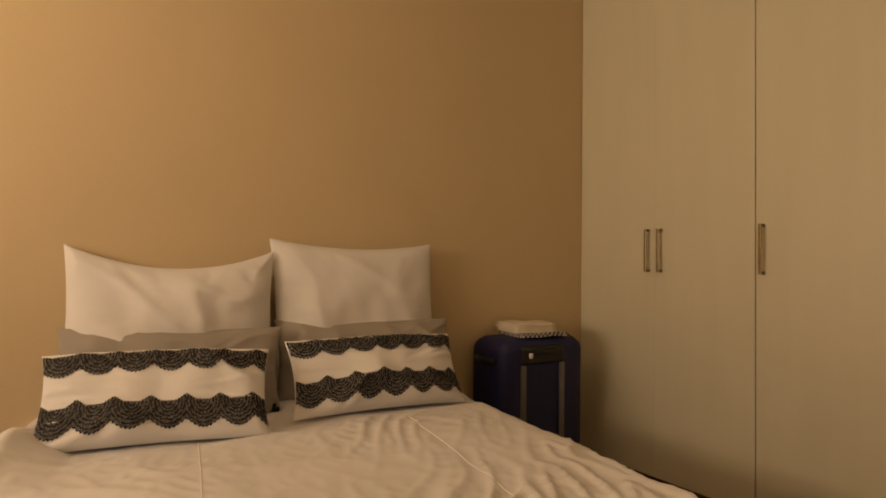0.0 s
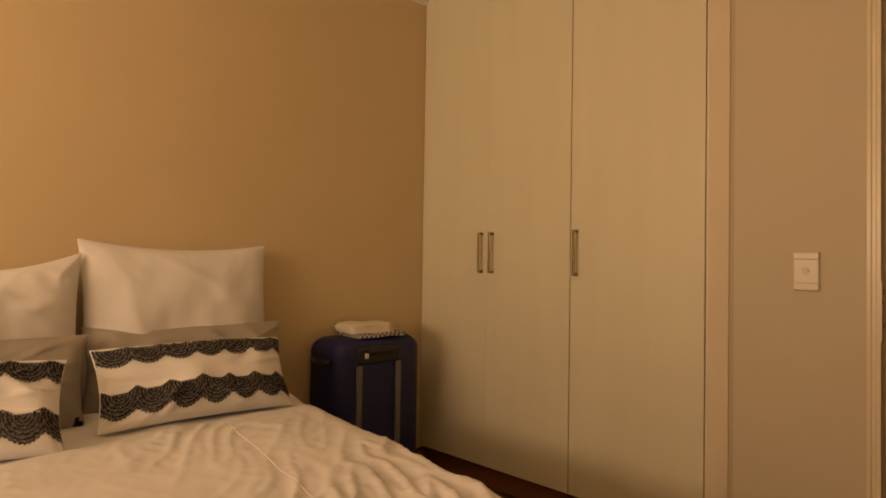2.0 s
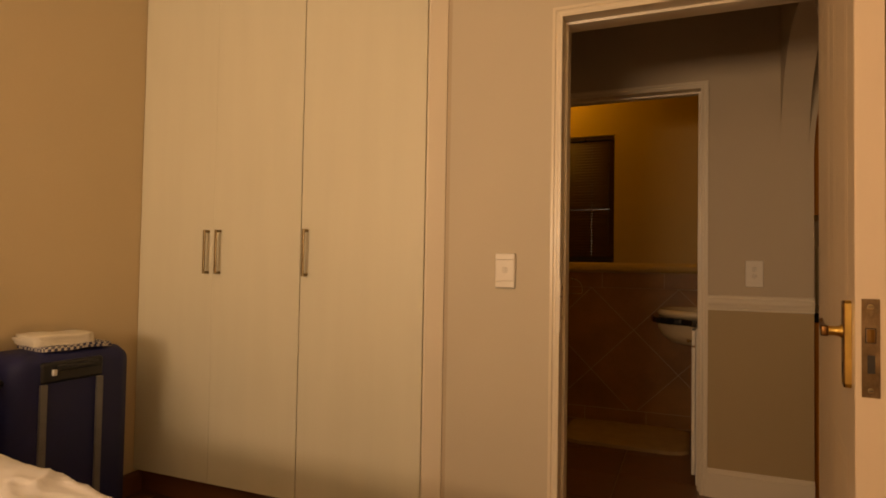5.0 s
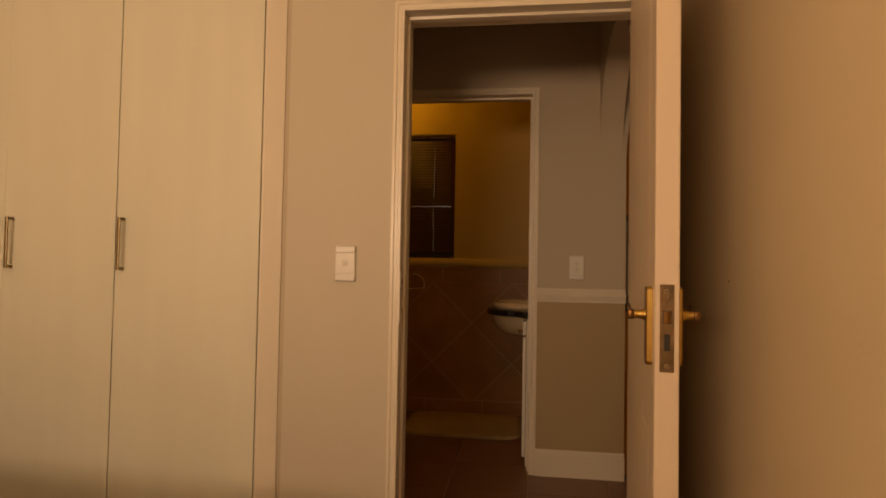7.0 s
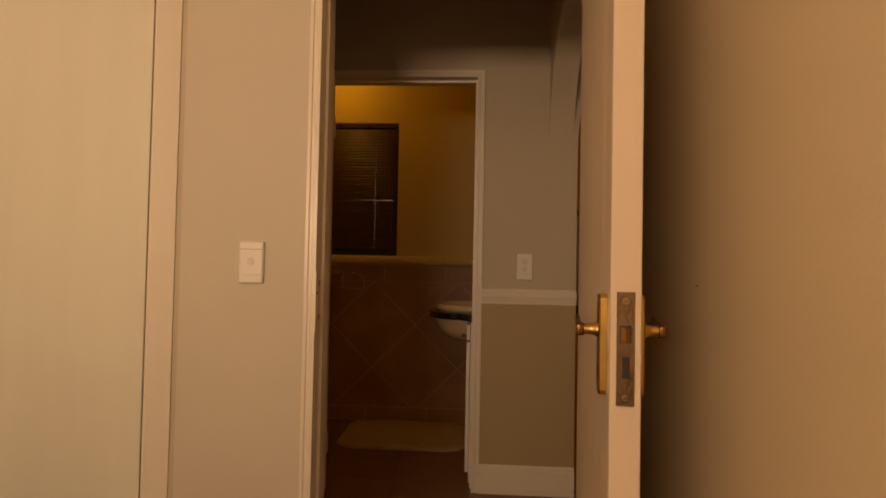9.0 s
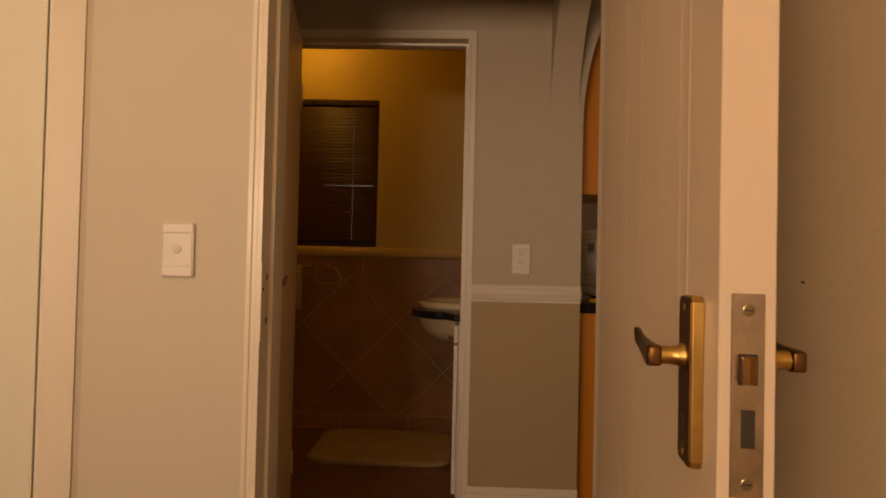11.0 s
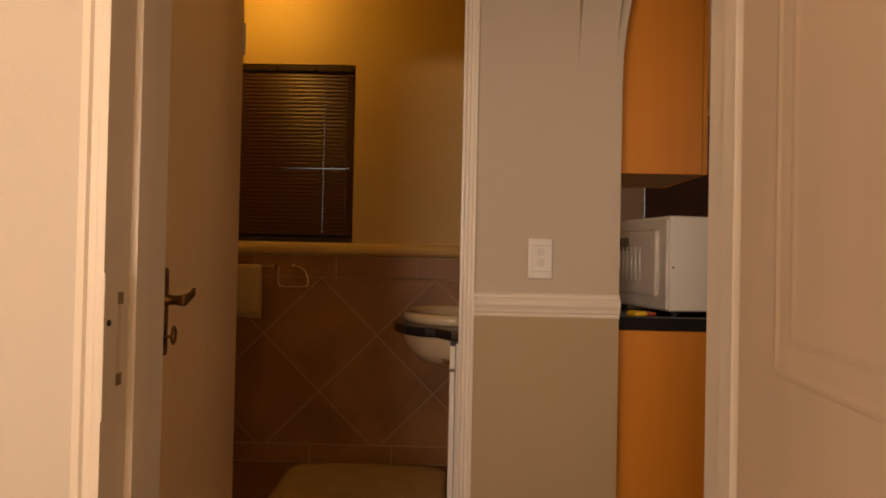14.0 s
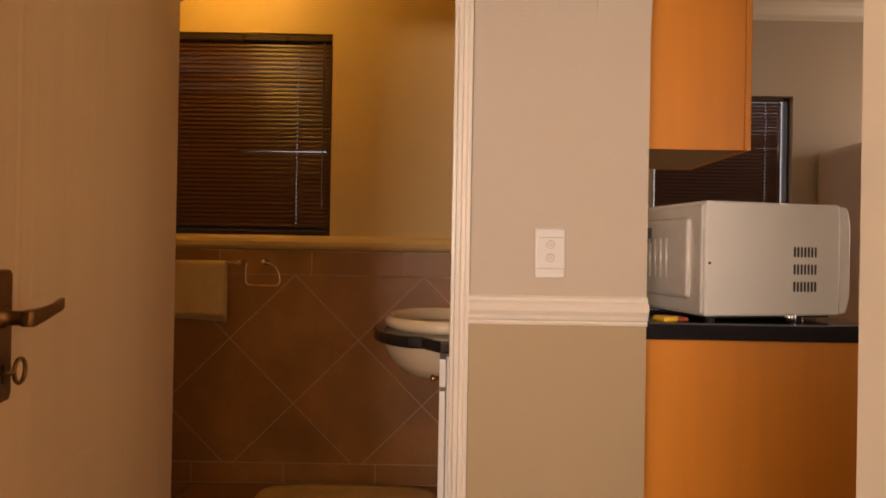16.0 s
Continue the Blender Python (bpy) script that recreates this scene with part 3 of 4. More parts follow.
# ---- switches ----
def wall_switch(name, m, buttons, label, w=0.078, h=0.130):
    s = thing(name, m, label, "light switch")
    part("plate", box(-0.010, 0, -w / 2, w / 2, -h / 2, h / 2, 0.004, 3), SWITCH, s)
    for z0, z1 in ((h / 2 - 0.0255, h / 2 - 0.0015), (-h / 2 + 0.0015, -h / 2 + 0.0265)):
        part("shell", box(-0.0128, -0.006, -w / 2 + 0.0015, w / 2 - 0.0015, z0, z1, 0.0035, 3), SWITCH, s)
    part("inset", box(-0.0125, -0.008, -w / 2 + 0.004, w / 2 - 0.007, -h / 2 + 0.0275, h / 2 - 0.0265, 0.0008), SWITCH, s)
    for z in buttons:
        # Raised grey disc paints the shade of the gap round the button.
        part("button_gap_shade", tube([(-0.010, 0, z), (-0.0128, 0, z)], 0.0110, 20), GAPSHADE, s, "thin grey disc painting the shaded gap")
        r = part("button_ring", tube([(-0.010, 0, z), (-0.0134, 0, z), (-0.0140, 0, z), (-0.0138, 0, z)], [0.0096, 0.0096, 0.0088, 0.0070], 20), SWITCH, s, smooth=False)
        part("rocker", tube([(-0.0130, 0, z), (-0.0152, 0, z)], 0.0062, 18), SWITCHGREY, r, "pale grey rocker")
    return s


wall_switch("light_switch", pose(DOOR_X, 0.698, 1.108), (0.002,), "white single light switch on the bedroom wall")
wall_switch("light_switch", pose(HALL_X, -0.229, 1.110), (0.022, -0.012), "white double light switch above the dado rail")


# ---- wardrobe ----
def wardrobe():
    w = thing("built_in_wardrobe", pose(0, 0, 0), "cream built-in wardrobe with three tall doors and bronze pulls", "wardrobe")
    part("carcass", box(WARD_X + 0.021, 3.29, WARD_Y + 0.085, HEAD_Y - 0.004, 0.112, CEIL - 0.004), DARKGAP, w)
    part("plinth", box(WARD_X + 0.045, WARD_X + 0.07, WARD_Y + 0.002, HEAD_Y - 0.004, 0.0, 0.110), PLINTH, w, "dark brown plinth")
    part("filler_strip", slab([(DOOR_X - 0.0255, 1.0190), (DOOR_X - 0.0255, 1.011), (DOOR_X - 0.0015, 0.947), (DOOR_X + 0.003, 0.947), (DOOR_X + 0.003, 1.0190)], "z", 0.0, CEIL - 0.004), FILLER, w, "paler filler strip")
    for i, (y0, y1, hy) in enumerate(((1.022, 1.5980, 1.566), (1.602, 2.0790, 2.040), (2.0794, HEAD_Y - 0.003, 2.108))):
        d = part("wardrobe_door", box(WARD_X, WARD_X + 0.018, y0, y1, 0.118, CEIL - 0.012, 0.0016), LAMINATE, w)
        zc, yy = 1.168, hy
        bm = box(WARD_X - 0.034, WARD_X - 0.026, yy - 0.006, yy + 0.006, zc - 0.100, zc + 0.100, 0.002)
        for z in (zc - 0.094, zc + 0.094):
            box(WARD_X - 0.030, WARD_X, yy - 0.005, yy + 0.005, z - 0.006, z + 0.006, 0.0015, bm=bm)
        part("pull_handle", bm, PULL, d, "antique bronze bar pull")
    return w


wardrobe()


# ---- bed ----
BED = pose(0.985, 2.44, 0, 0, 0, -10.0)     # origin in the middle of the head end, +y to the wall
BW, BL, BZ = 0.715, 1.88, 0.605


def duvet():
    bm = bmesh.new()
    nx, ny = 230, 230
    rows = []
    for j in range(ny + 1):
        row = []
        for i in range(nx + 1):
            s = (i / nx - 0.5) * 2 * (BW + 0.34)
            q = -(j / ny) * (BL + 0.30)
            x, drop = s, 0.0
            over = abs(s) - (BW - 0.05)
            if over > 0:
                a = min(over / 0.10, math.pi / 2)
                x = math.copysign(BW - 0.05 + 0.10 * math.sin(a), s)
                drop = 0.10 * (1 - math.cos(a)) + max(0, over - 0.157)
                x += math.copysign(0.035 * min(1, max(0, over - 0.1) / 0.2), s) * (0.5 + noise.noise((q * 3.2, s, 4.0)))
            y = q
            over2 = -q - (BL - 0.05)
            if over2 > 0:
                a = min(over2 / 0.10, math.pi / 2)
                y = -(BL - 0.05 + 0.10 * math.sin(a))
                drop = max(drop, 0.10 * (1 - math.cos(a)) + max(0, over2 - 0.157))
            p = Vector((s * 2.1, q * 2.1, 0))
            z = BZ - drop + 0.012 * noise.noise(p) + 0.006 * noise.noise(p * 2.7)
            flat = 1 - min(1, drop / 0.2)
            # long wrinkles that run to the foot on the wall side, and slack folds near the cushions
            wr = max(0, min(1, (s + 0.05) / 0.35)) * max(0, min(1, (-q - 0.25) / 0.25))
            warp = 0.10 * noise.noise((s * 3, q * 2.0, 1.7))
            mask = max(0.0, min(1.0, 0.55 + 1.6 * noise.noise((s * 2.3, q * 2.0, 11.0))))
            z += flat * wr * mask * 0.015 * max(0.0, 1 - abs(2 * noise.noise(((0.906 * s - 0.42 * q + 0.7 * warp) * 15, (0.42 * s + 0.906 * q) * 3.6, 8.0)))) ** 3
            z += flat * 0.006 * mask * (1 - abs(2 * noise.noise((s * 6 + warp * 5, q * 4, 3.0)))) ** 3
            z += flat * (0.0012 + 0.0022 * mask) * (1 - abs(2 * noise.noise((s * 17 + 3 * warp, q * 15, 6.0)))) ** 2
            left = max(0, min(1, (-s - 0.55) / 0.13)) * max(0, min(1, 1 - abs(q + 0.45) / 0.35))
            z += left * 0.105 * (0.75 + noise.noise((s * 6, q * 5, 2.0)))
            # the cushions press a hollow into the duvet
            front = -0.50 + (s + 0.344) * 0.235
            z -= 0.010 * flat * max(0, min(1, (q - front + 0.05) / 0.05)) * max(0, min(1, (-q - 0.08) / 0.10))
            row.append(bm.verts.new((x, y, max(z, 0.16))))
        rows.append(row)
    for r0, r1 in zip(rows, rows[1:]):
        for k in range(nx):
            bm.faces.new((r0[k], r0[k + 1], r1[k + 1], r1[k]))
    return bm


bed = thing("bed", BED, "double bed made up with a rumpled cream duvet", "bed")
part("base", box(-BW + 0.03, BW - 0.03, -BL + 0.04, -0.02, 0.06, 0.34, 0.02), LINENGREY, bed)
part("mattress", box(-BW + 0.02, BW - 0.02, -BL + 0.03, -0.01, 0.34, 0.575, 0.04, 3), LINEN, bed)
for x in (-BW + 0.12, BW - 0.12):
    for y in (-BL + 0.14, -0.14):
        part("leg", tube([(x, y, 0), (x, y, 0.07)], [0.022, 0.028], 12), PLINTH, bed)
dv = tagged(link("duvet", duvet(), LINEN, None, "", True), "cream cotton duvet, rumpled, spread over the bed", "duvet")
dv.matrix_basis = BED
for x0, x1, y0, y1 in ((-0.252, -0.246, -0.42, -1.80), (0.362, 0.366, -0.46, -1.80)):
    pts = []
    for k in range(60):
        u = k / 59
        x, y = x0 + (x1 - x0) * u, y0 + (y1 - y0) * u
        hit, loc, *_ = dv.ray_cast(Vector((x, y, 2)), Vector((0, 0, -1)))
        pts.append((x, y, loc.z + 0.0005))
    part("piping", tube(pts, 0.0015, 6), LINEN, dv, smooth=True)


def pillow_point(u, v, w, h, t, sag, seed, side, soft=1.0):
    """u, v from -1 to 1 over a pillow that stands in the xz plane, with drawn-in edges and pointed corners."""
    cx, cz = 1 - 0.055 * (1 - v * v), 1 - 0.07 * (1 - u * u)
    x, z = u * w / 2 * cx, v * h / 2 * cz
    if v > 0:
        z -= sag * (1 - u * u) * v
    f = max(0, (1 - abs(u) ** 3.2)) ** 0.6 * max(0, (1 - abs(v) ** 3.2)) ** 0.6
    n = noise.noise((x * 5 + seed, z * 5, seed * 1.7)) * 0.018 + noise.noise((x * 14 + seed, z * 9, seed)) * 0.007
    rim = abs(u) ** 2 * 0.6 + abs(v) ** 2 * 0.4
    crease = 0.020 * (1 - abs(2 * noise.noise((x * 4 + z * 5 + seed * 3, z * 3 - x * 2, seed)))) ** 3
    crease += 0.026 * rim * (1 - abs(2 * noise.noise((math.atan2(z, x) * 4.5 + seed, (x * x + z * z) * 6, seed * 2)))) ** 3
    return Vector((x, side * (t / 2 * f + (n + crease * soft) * f), z))


def pillow(w, h, t, sag=0.0, seed=0.0, n=64, soft=1.0):
    bm = bmesh.new()
    grids = []
    for side in (-1, 1):
        g = []
        for j in range(n + 1):
            g.append([bm.verts.new(pillow_point(math.sin((i / n - 0.5) * math.pi), math.sin((j / n - 0.5) * math.pi), w, h, t, sag, seed, side, soft)) for i in range(n + 1)])
        for j in range(n):
            for i in range(n):
                bm.faces.new((g[j][i], g[j][i + 1], g[j + 1][i + 1], g[j + 1][i]))
    bmesh.ops.remove_doubles(bm, verts=bm.verts, dist=0.0006)
    return bm


def soft_thing(name, m, bm, mat, label, category, group=""):
    ob = tagged(link(name, bm, mat, None, "", True), label, category, group)
    ob.matrix_basis = m
    return ob


def lace_band(parent, w, h, t, sag, seed, v0, v1, scallops, top_peak, dip):
    bm = bmesh.new()
    uvl = bm.loops.layers.uv.new("lace")
    nu, nv = 168, 8
    rows, uvs = [], {}
    for i in range(nu + 1):
        u = -0.995 + 1.99 * i / nu
        ph = (i / nu) * scallops
        f = ph % 1
        hump = math.sin(math.pi * f)
        low = v0 - dip * hump + 0.022 * ((i * 7) % 3 - 1)
        peak = v1 + top_peak * max(0, 1 - abs(f - 0.0 if f < 0.5 else 1 - f) * 3.5) + 0.030 * ((i * 5) % 2)
        col = []
        for j in range(nv + 1):
            v = low + (peak - low) * j / nv
            p = pillow_point(u, max(-0.99, min(0.985, v)), w, h, t, sag, seed, -1, 1.4)
            p.y -= 0.0028
            vert = bm.verts.new(p)
            uvs[vert] = (ph, (v - v1) * 1.8)
            col.append(vert)
        rows.append(col)
    for c0, c1 in zip(rows, rows[1:]):
        for j in range(nv):
            face = bm.faces.new((c0[j], c1[j], c1[j + 1], c0[j + 1]))
            for lp in face.loops:
                lp[uvl].uv = uvs[lp.vert]
    me = bpy.data.meshes.new("lace_band")
    bm.to_mesh(me)
    bm.free()
    me.materials.append(LACE)
    ob = new("lace_band", me)
    ob.parent = parent
    ob["label"] = "black scalloped lace band"
    return ob


def lean(x, y, z, tilt, turn=0.0, roll=0.0):
    return pose(x, y, z, -tilt, 0, turn) @ pose(0, 0, 0, 0, roll, 0)


PG = "pillows at the bed head"
soft_thing("pillow", lean(0.655, 2.445, 0.875, 12, -4, 1), pillow(0.66, 0.54, 0.15, 0.055, 1.0), LINEN, "plump cream pillow with a sagging top edge", "pillow", PG)
soft_thing("pillow", lean(1.325, 2.445, 0.895, 10, -3, 0.5), pillow(0.69, 0.58, 0.14, 0.012, 2.3, soft=0.45), LINEN, "plump cream pillow standing against the wall", "pillow", PG)
soft_thing("pillow", lean(0.645, 2.36, 0.731, 14, -8, 1.5), pillow(0.67, 0.30, 0.13, 0.0, 3.1), LINENGREY, "greyish cotton pillow behind the lace cushion", "pillow", PG)
soft_thing("pillow", lean(1.325, 2.36, 0.731, 14, -8, 1), pillow(0.70, 0.30, 0.13, 0.0, 4.7), LINENGREY, "greyish cotton pillow behind the lace cushion", "pillow", PG)
CH, CT = 0.264, 0.115
for x, y, z, turn, roll, sd, w, crown in ((0.566, 2.098, 0.716, -11, 0.6, 5.5, 0.590, -0.016), (1.258, 2.132, 0.716, -4, 0.2, 6.9, 0.62, -0.012)):
    c = soft_thing("lace_cushion", lean(x, y, z, 30, turn, roll), pillow(w, CH, CT, crown, sd, soft=1.4), LINEN, "cream cushion trimmed with two black lace bands", "cushion", "lace cushions on the bed")
    lace_band(c, w, CH, CT, crown, sd, 0.56, 0.88, 6.4, 0.06, 0.15)
    lace_band(c, w, CH, CT, crown, sd, -0.62, -0.23, 6.4, 0.14, 0.18)


# ---- suitcase and cloths ----
def suitcase():
    s = thing("suitcase", pose(2.166, 2.400, 0, 0, 0, 0), "upright navy blue fabric suitcase with grey trolley rails", "suitcase")
    w, d, h = 0.243, 0.13, 0.768
    prof = []
    r = 0.066
    for cx, cz, a0 in ((w - r, h - r, 0), (-w + r, h - r, 90), (-w + 0.03, 0.085, 180), (w - 0.03, 0.085, 270)):
        rr = r if cz > 0.5 else 0.03
        for k in range(7):
            a = radians(a0 + 15 * k)
            prof.append((cx + rr * math.cos(a), cz + rr * math.sin(a)))
    bm = slab(prof, "y", -d, d, 0.052)
    part("body", bm, NAVY, s, smooth=True)
    for x in (-0.138, 0.088):
        part("trolley_rail", box(x - 0.014, x + 0.014, -d - 0.010, -d + 0.006, 0.12, 0.655, 0.004), RAILGREY, s, "grey trolley rail")
    cup = part("handle_cup", box(-0.150, 0.102, -d - 0.008, -d + 0.02, 0.655, 0.735, 0.012, 3), BLACKPLASTIC, s, "black trolley handle housing")
    part("trolley_grip", box(-0.095, 0.075, -d - 0.020, -d - 0.004, 0.700, 0.722, 0.006), BLACKPLASTIC, cup)
    part("tag", box(-0.112, -0.100, -d - 0.022, -d - 0.0075, 0.686, 0.708, 0.001), WHITELABEL, cup, "small white mark")
    part("side_handle", tube([(-w + 0.006, -0.066, 0.672), (-w - 0.014, -0.056, 0.672), (-w - 0.018, 0, 0.672), (-w - 0.014, 0.056, 0.672), (-w + 0.006, 0.066, 0.672)], 0.013, 10), BLACKPLASTIC, s, smooth=True)
    for x in (-0.17, 0.17):
        for y in (-0.085, 0.085):
            wh = part("wheel", tube([(x - 0.014, y, 0.03), (x + 0.014, y, 0.03)], 0.030, 18), BLACKPLASTIC, s)
            part("wheel_housing", box(x - 0.022, x + 0.022, y - 0.03, y + 0.03, 0.035, 0.075, 0.006), BLACKPLASTIC, s)
    return s


suitcase()


def folded_cloth(w, d, h, layers, seed):
    """A folded cloth: rounded layers that lie on one another, with soft uneven edges."""
    bm = bmesh.new()
    for k in range(layers):
        own = box(-w / 2, w / 2, -d / 2, d / 2, k * h / layers, (k + 1) * h / layers - 0.0008)
        bmesh.ops.subdivide_edges(own, edges=own.edges[:], cuts=7, use_grid_fill=True)
        for v in own.verts:
            e = 1 - 0.10 * ((v.co.x / (w / 2)) ** 4 + (v.co.y / (d / 2)) ** 4) / 2
            off = 0.012 * noise.noise((k * 3.1 + seed, v.co.x * 6, v.co.y * 6))
            v.co.x = v.co.x * (0.96 + 0.05 * noise.noise((seed, k * 1.3, v.co.y * 8))) + off
            v.co.y = v.co.y * (0.96 + 0.06 * noise.noise((seed + 5, k * 1.7, v.co.x * 8)))
            v.co.z = v.co.z * e + 0.007 * noise.noise((v.co.x * 12, v.co.y * 12, seed))
        join(bm, own)
    return bm


ob = tagged(link("cloth", folded_cloth(0.09, 0.05, 0.03, 2, 6.0), BLACKCLOTH, None, "", True), "small black cloth bundle lying between the cushions", "cloth")
ob.matrix_basis = pose(0.915, 2.30, 0.592, 0, 0, -20)
ob = tagged(link("cloth", folded_cloth(0.27, 0.20, 0.020, 2, 3.0), CHECK, None, "", True), "folded blue and white checked cloth on the suitcase", "cloth")
ob.matrix_basis = pose(2.19, 2.385, 0.769, 0, 0, -6)
ob = tagged(link("towel", folded_cloth(0.23, 0.18, 0.042, 3, 9.0), TOWEL, None, "", True), "small folded cream towel lying on a checked cloth", "towel")
ob.matrix_basis = pose(2.155, 2.40, 0.788, 0, 0, -10)


# ---- bathroom ----
def blind(name, m, w, h, pitch, tilt, cords, label, gap=None, short=0.0):
    """A venetian blind in the local yz plane, hanging from z = h; the room is on the -x side."""
    b = thing(name, m, label, "blind")
    part("head_rail", box(-0.016, 0.016, 0.004, w - 0.004, h - 0.030, h - 0.002, 0.002), SLATRAIL, b)
    me = None
    n = int((h - 0.06) / pitch)
    for k in range(n):
        z = h - 0.045 - k * pitch
        if me is None:
            bm = bmesh.new()
            stops = [0.006] + [c for cc in cords for c in (cc - 0.0015, cc + 0.0015)] + [w - 0.006 - short]
            for a, e in zip(stops[::2], stops[1::2]):
                prof = []
                for q in range(6):
                    s = (q / 5 - 0.5) * 0.025
                    prof.append((s, 0.0022 * (1 - (s / 0.0125) ** 2)))
                prof += [(s, zz - 0.0004) for s, zz in prof[::-1]]
                slab(prof, "y", a, e, 0.0, bm)
            for c in cords:
                e = 0.001 if c < 0.3 else 0.0125
                prof = [(-0.0125, 0.0), (0.001, 0.0021), (e, 0.0021 if e < 0.01 else 0.0), (e, 0.0017 if e < 0.01 else -0.0004), (-0.0125, -0.0004)]
                slab(prof, "y", c - 0.0015, c + 0.0015, 0.0, bm)
                slab([(0.0078, 0.0013), (0.0125, 0.0), (0.0125, -0.0004), (0.0078, 0.0009)], "y", c - 0.0015, c + 0.0015, 0.0, bm)
            ob = part("slat", bm, SLAT, b)
            me = ob.data
        else:
            ob = new("slat", me)
            ob.parent = b
        extra = random.uniform(-2.5, 2.5)
        if gap == k:
            extra = 0
        lift = 0.0049 if gap == k else 0.0
        ob.matrix_basis = pose(0, 0, z + lift, -0.48 if gap == k else 0, 0, 0) @ pose(0, 0, 0, 0, tilt + extra, 0)
    part("bottom_rail", box(-0.012, 0.012, 0.006, w - 0.006 - short, 0.004, 0.020, 0.003), SLATRAIL, b)
    for c in cords:
        part("cord", tube([(-0.014, c, 0.01), (-0.014, c, h - 0.03)], 0.0007, 5), SLATRAIL, b)
    part("wand", tube([(-0.022, 0.035, h - 0.03), (-0.024, 0.037, h * 0.14)], 0.0035, 6), SLATRAIL, b)
    return b


def window(name, x, y0, y1, z0, z1, label, f=0.045):
    w = thing(name, pose(x, 0, 0), label, "window", kind="structure")
    part("window_frame", box(0, 0.05, y0, y0 + f, z0, z1, 0.003), WINFRAME, w)
    part("window_frame", box(0, 0.05, y1 - f, y1, z0, z1, 0.003), WINFRAME, w)
    part("window_frame", box(0, 0.05, y0 + f, y1 - f, z0, z0 + f, 0.003), WINFRAME, w)
    part("window_frame", box(0, 0.05, y0 + f, y1 - f, z1 - f, z1, 0.003), WINFRAME, w)
    g = part("pane", box(0.02, 0.026, y0 + f, y1 - f, z0 + f, z1 - f), GLASS, w)
    g.visible_shadow = False
    return w


window("window_1", BATH_X + 0.11, WIN0, WIN1, WINZ0, WINZ1, "dark framed bathroom window behind a closed blind")
blind("venetian_blind", pose(BATH_X + 0.020, WIN0 + 0.004, WINZ0 + 0.003), WIN1 - WIN0 - 0.008, WINZ1 - WINZ0 - 0.006, 0.0208, -68, (0.162, 0.66), "closed dark brown venetian blind in the bathroom window", gap=24)

# towel bar with towel, and a ring holder
bar = thing("towel_rail", pose(BATH_X - 0.012, 0, 0), "chrome towel rail fixed on brown wall tiles", "towel rail")
part("bar", tube([(-0.055, 0.985, 1.040), (-0.055, 1.50, 1.040)], 0.007, 12), CHROME, bar, smooth=True)
for y in (0.99, 1.495):
    part("bracket", tube([(0, y, 1.040), (-0.058, y, 1.040)], [0.014, 0.010], 12), CHROME, bar, smooth=True)


def hanging_towel():
    bm = bmesh.new()
    n, mth = 22, 26
    grid = []
    for j in range(mth + 1):
        row = []
        s = j / mth * 0.56 - 0.27
        for i in range(n + 1):
            y = 1.045 + i / n * 0.34
            w = 0.004 * math.sin(y * 38) + 0.006 * noise.noise((y * 9, s * 3, 2))
            if abs(s) < 0.02:
                a = s / 0.02 * math.pi / 2
                x, z = -0.055 + 0.011 * math.sin(a), 1.040 + 0.011 * math.cos(a)
            else:
                x = -0.055 + math.copysign(0.011 + abs(w) * min(1, abs(s) * 5), s)
                z = 1.040 - (abs(s) - 0.02) + (0.012 * noise.noise((y * 4, 0.5, s)) if j in (0, mth) else 0)
            row.append(bm.verts.new((BATH_X - 0.012 + x, y + 0.010 * (abs(s) / 0.27) * noise.noise((s * 4, 1, y * 2)), z)))
        grid.append(row)
    for r0, r1 in zip(grid, grid[1:]):
        for k in range(n):
            bm.faces.new((r0[k], r0[k + 1], r1[k + 1], r1[k]))
    return bm


hang = soft_thing("hand_towel", pose(0, 0, 0), hanging_towel(), HANDTOWEL, "tan hand towel hanging over the chrome rail", "towel")
sol = hang.modifiers.new("thick", "SOLIDIFY")
sol.thickness = 0.004
ring = thing("towel_ring", pose(BATH_X - 0.012, 0.880, 0.985), "open chrome towel ring on brown wall tiles", "towel ring")
pts = [(-0.045, 0.075, 0.055), (-0.045, 0.080, 0.02), (-0.045, 0.078, -0.035), (-0.045, 0.070, -0.046), (-0.045, 0.055, -0.050), (-0.045, -0.055, -0.050), (-0.045, -0.072, -0.046), (-0.045, -0.080, -0.030), (-0.045, -0.076, 0.005), (-0.045, -0.060, 0.035), (-0.045, -0.035, 0.052), (-0.045, 0.0, 0.060)]
part("ring", tube(pts, 0.0042, 8), CHROME, ring, smooth=True)
part("bracket", tube([(0, 0.0, 0.060), (-0.050, 0.0, 0.060)], [0.016, 0.009], 12), CHROME, ring, smooth=True)

# bath mat
bm = box(4.44, 5.04, 0.06, 0.85, 0.001, 0.020)
bmesh.ops.subdivide_edges(bm, edges=bm.edges[:], cuts=26, use_grid_fill=True)
for v in bm.verts:
    v.co.z += 0.006 * noise.noise((v.co.x * 9, v.co.y * 9, 1)) if v.co.z > 0.01 else 0
    cx, cy = (v.co.x - 4.74) / 0.30, (v.co.y - 0.455) / 0.395
    e = max(abs(cx), abs(cy))
    if min(abs(cx), abs(cy)) > 0.72:
        k = 1 - 0.10 * (min(abs(cx), abs(cy)) - 0.72) / 0.28
        v.co.x, v.co.y = 4.74 + cx * 0.30 * k, 0.455 + cy * 0.395 * k
tagged(link("bath_mat", bm, BATHMAT, None, "", True), "beige tufted bath mat on the clay tiles", "bath mat")


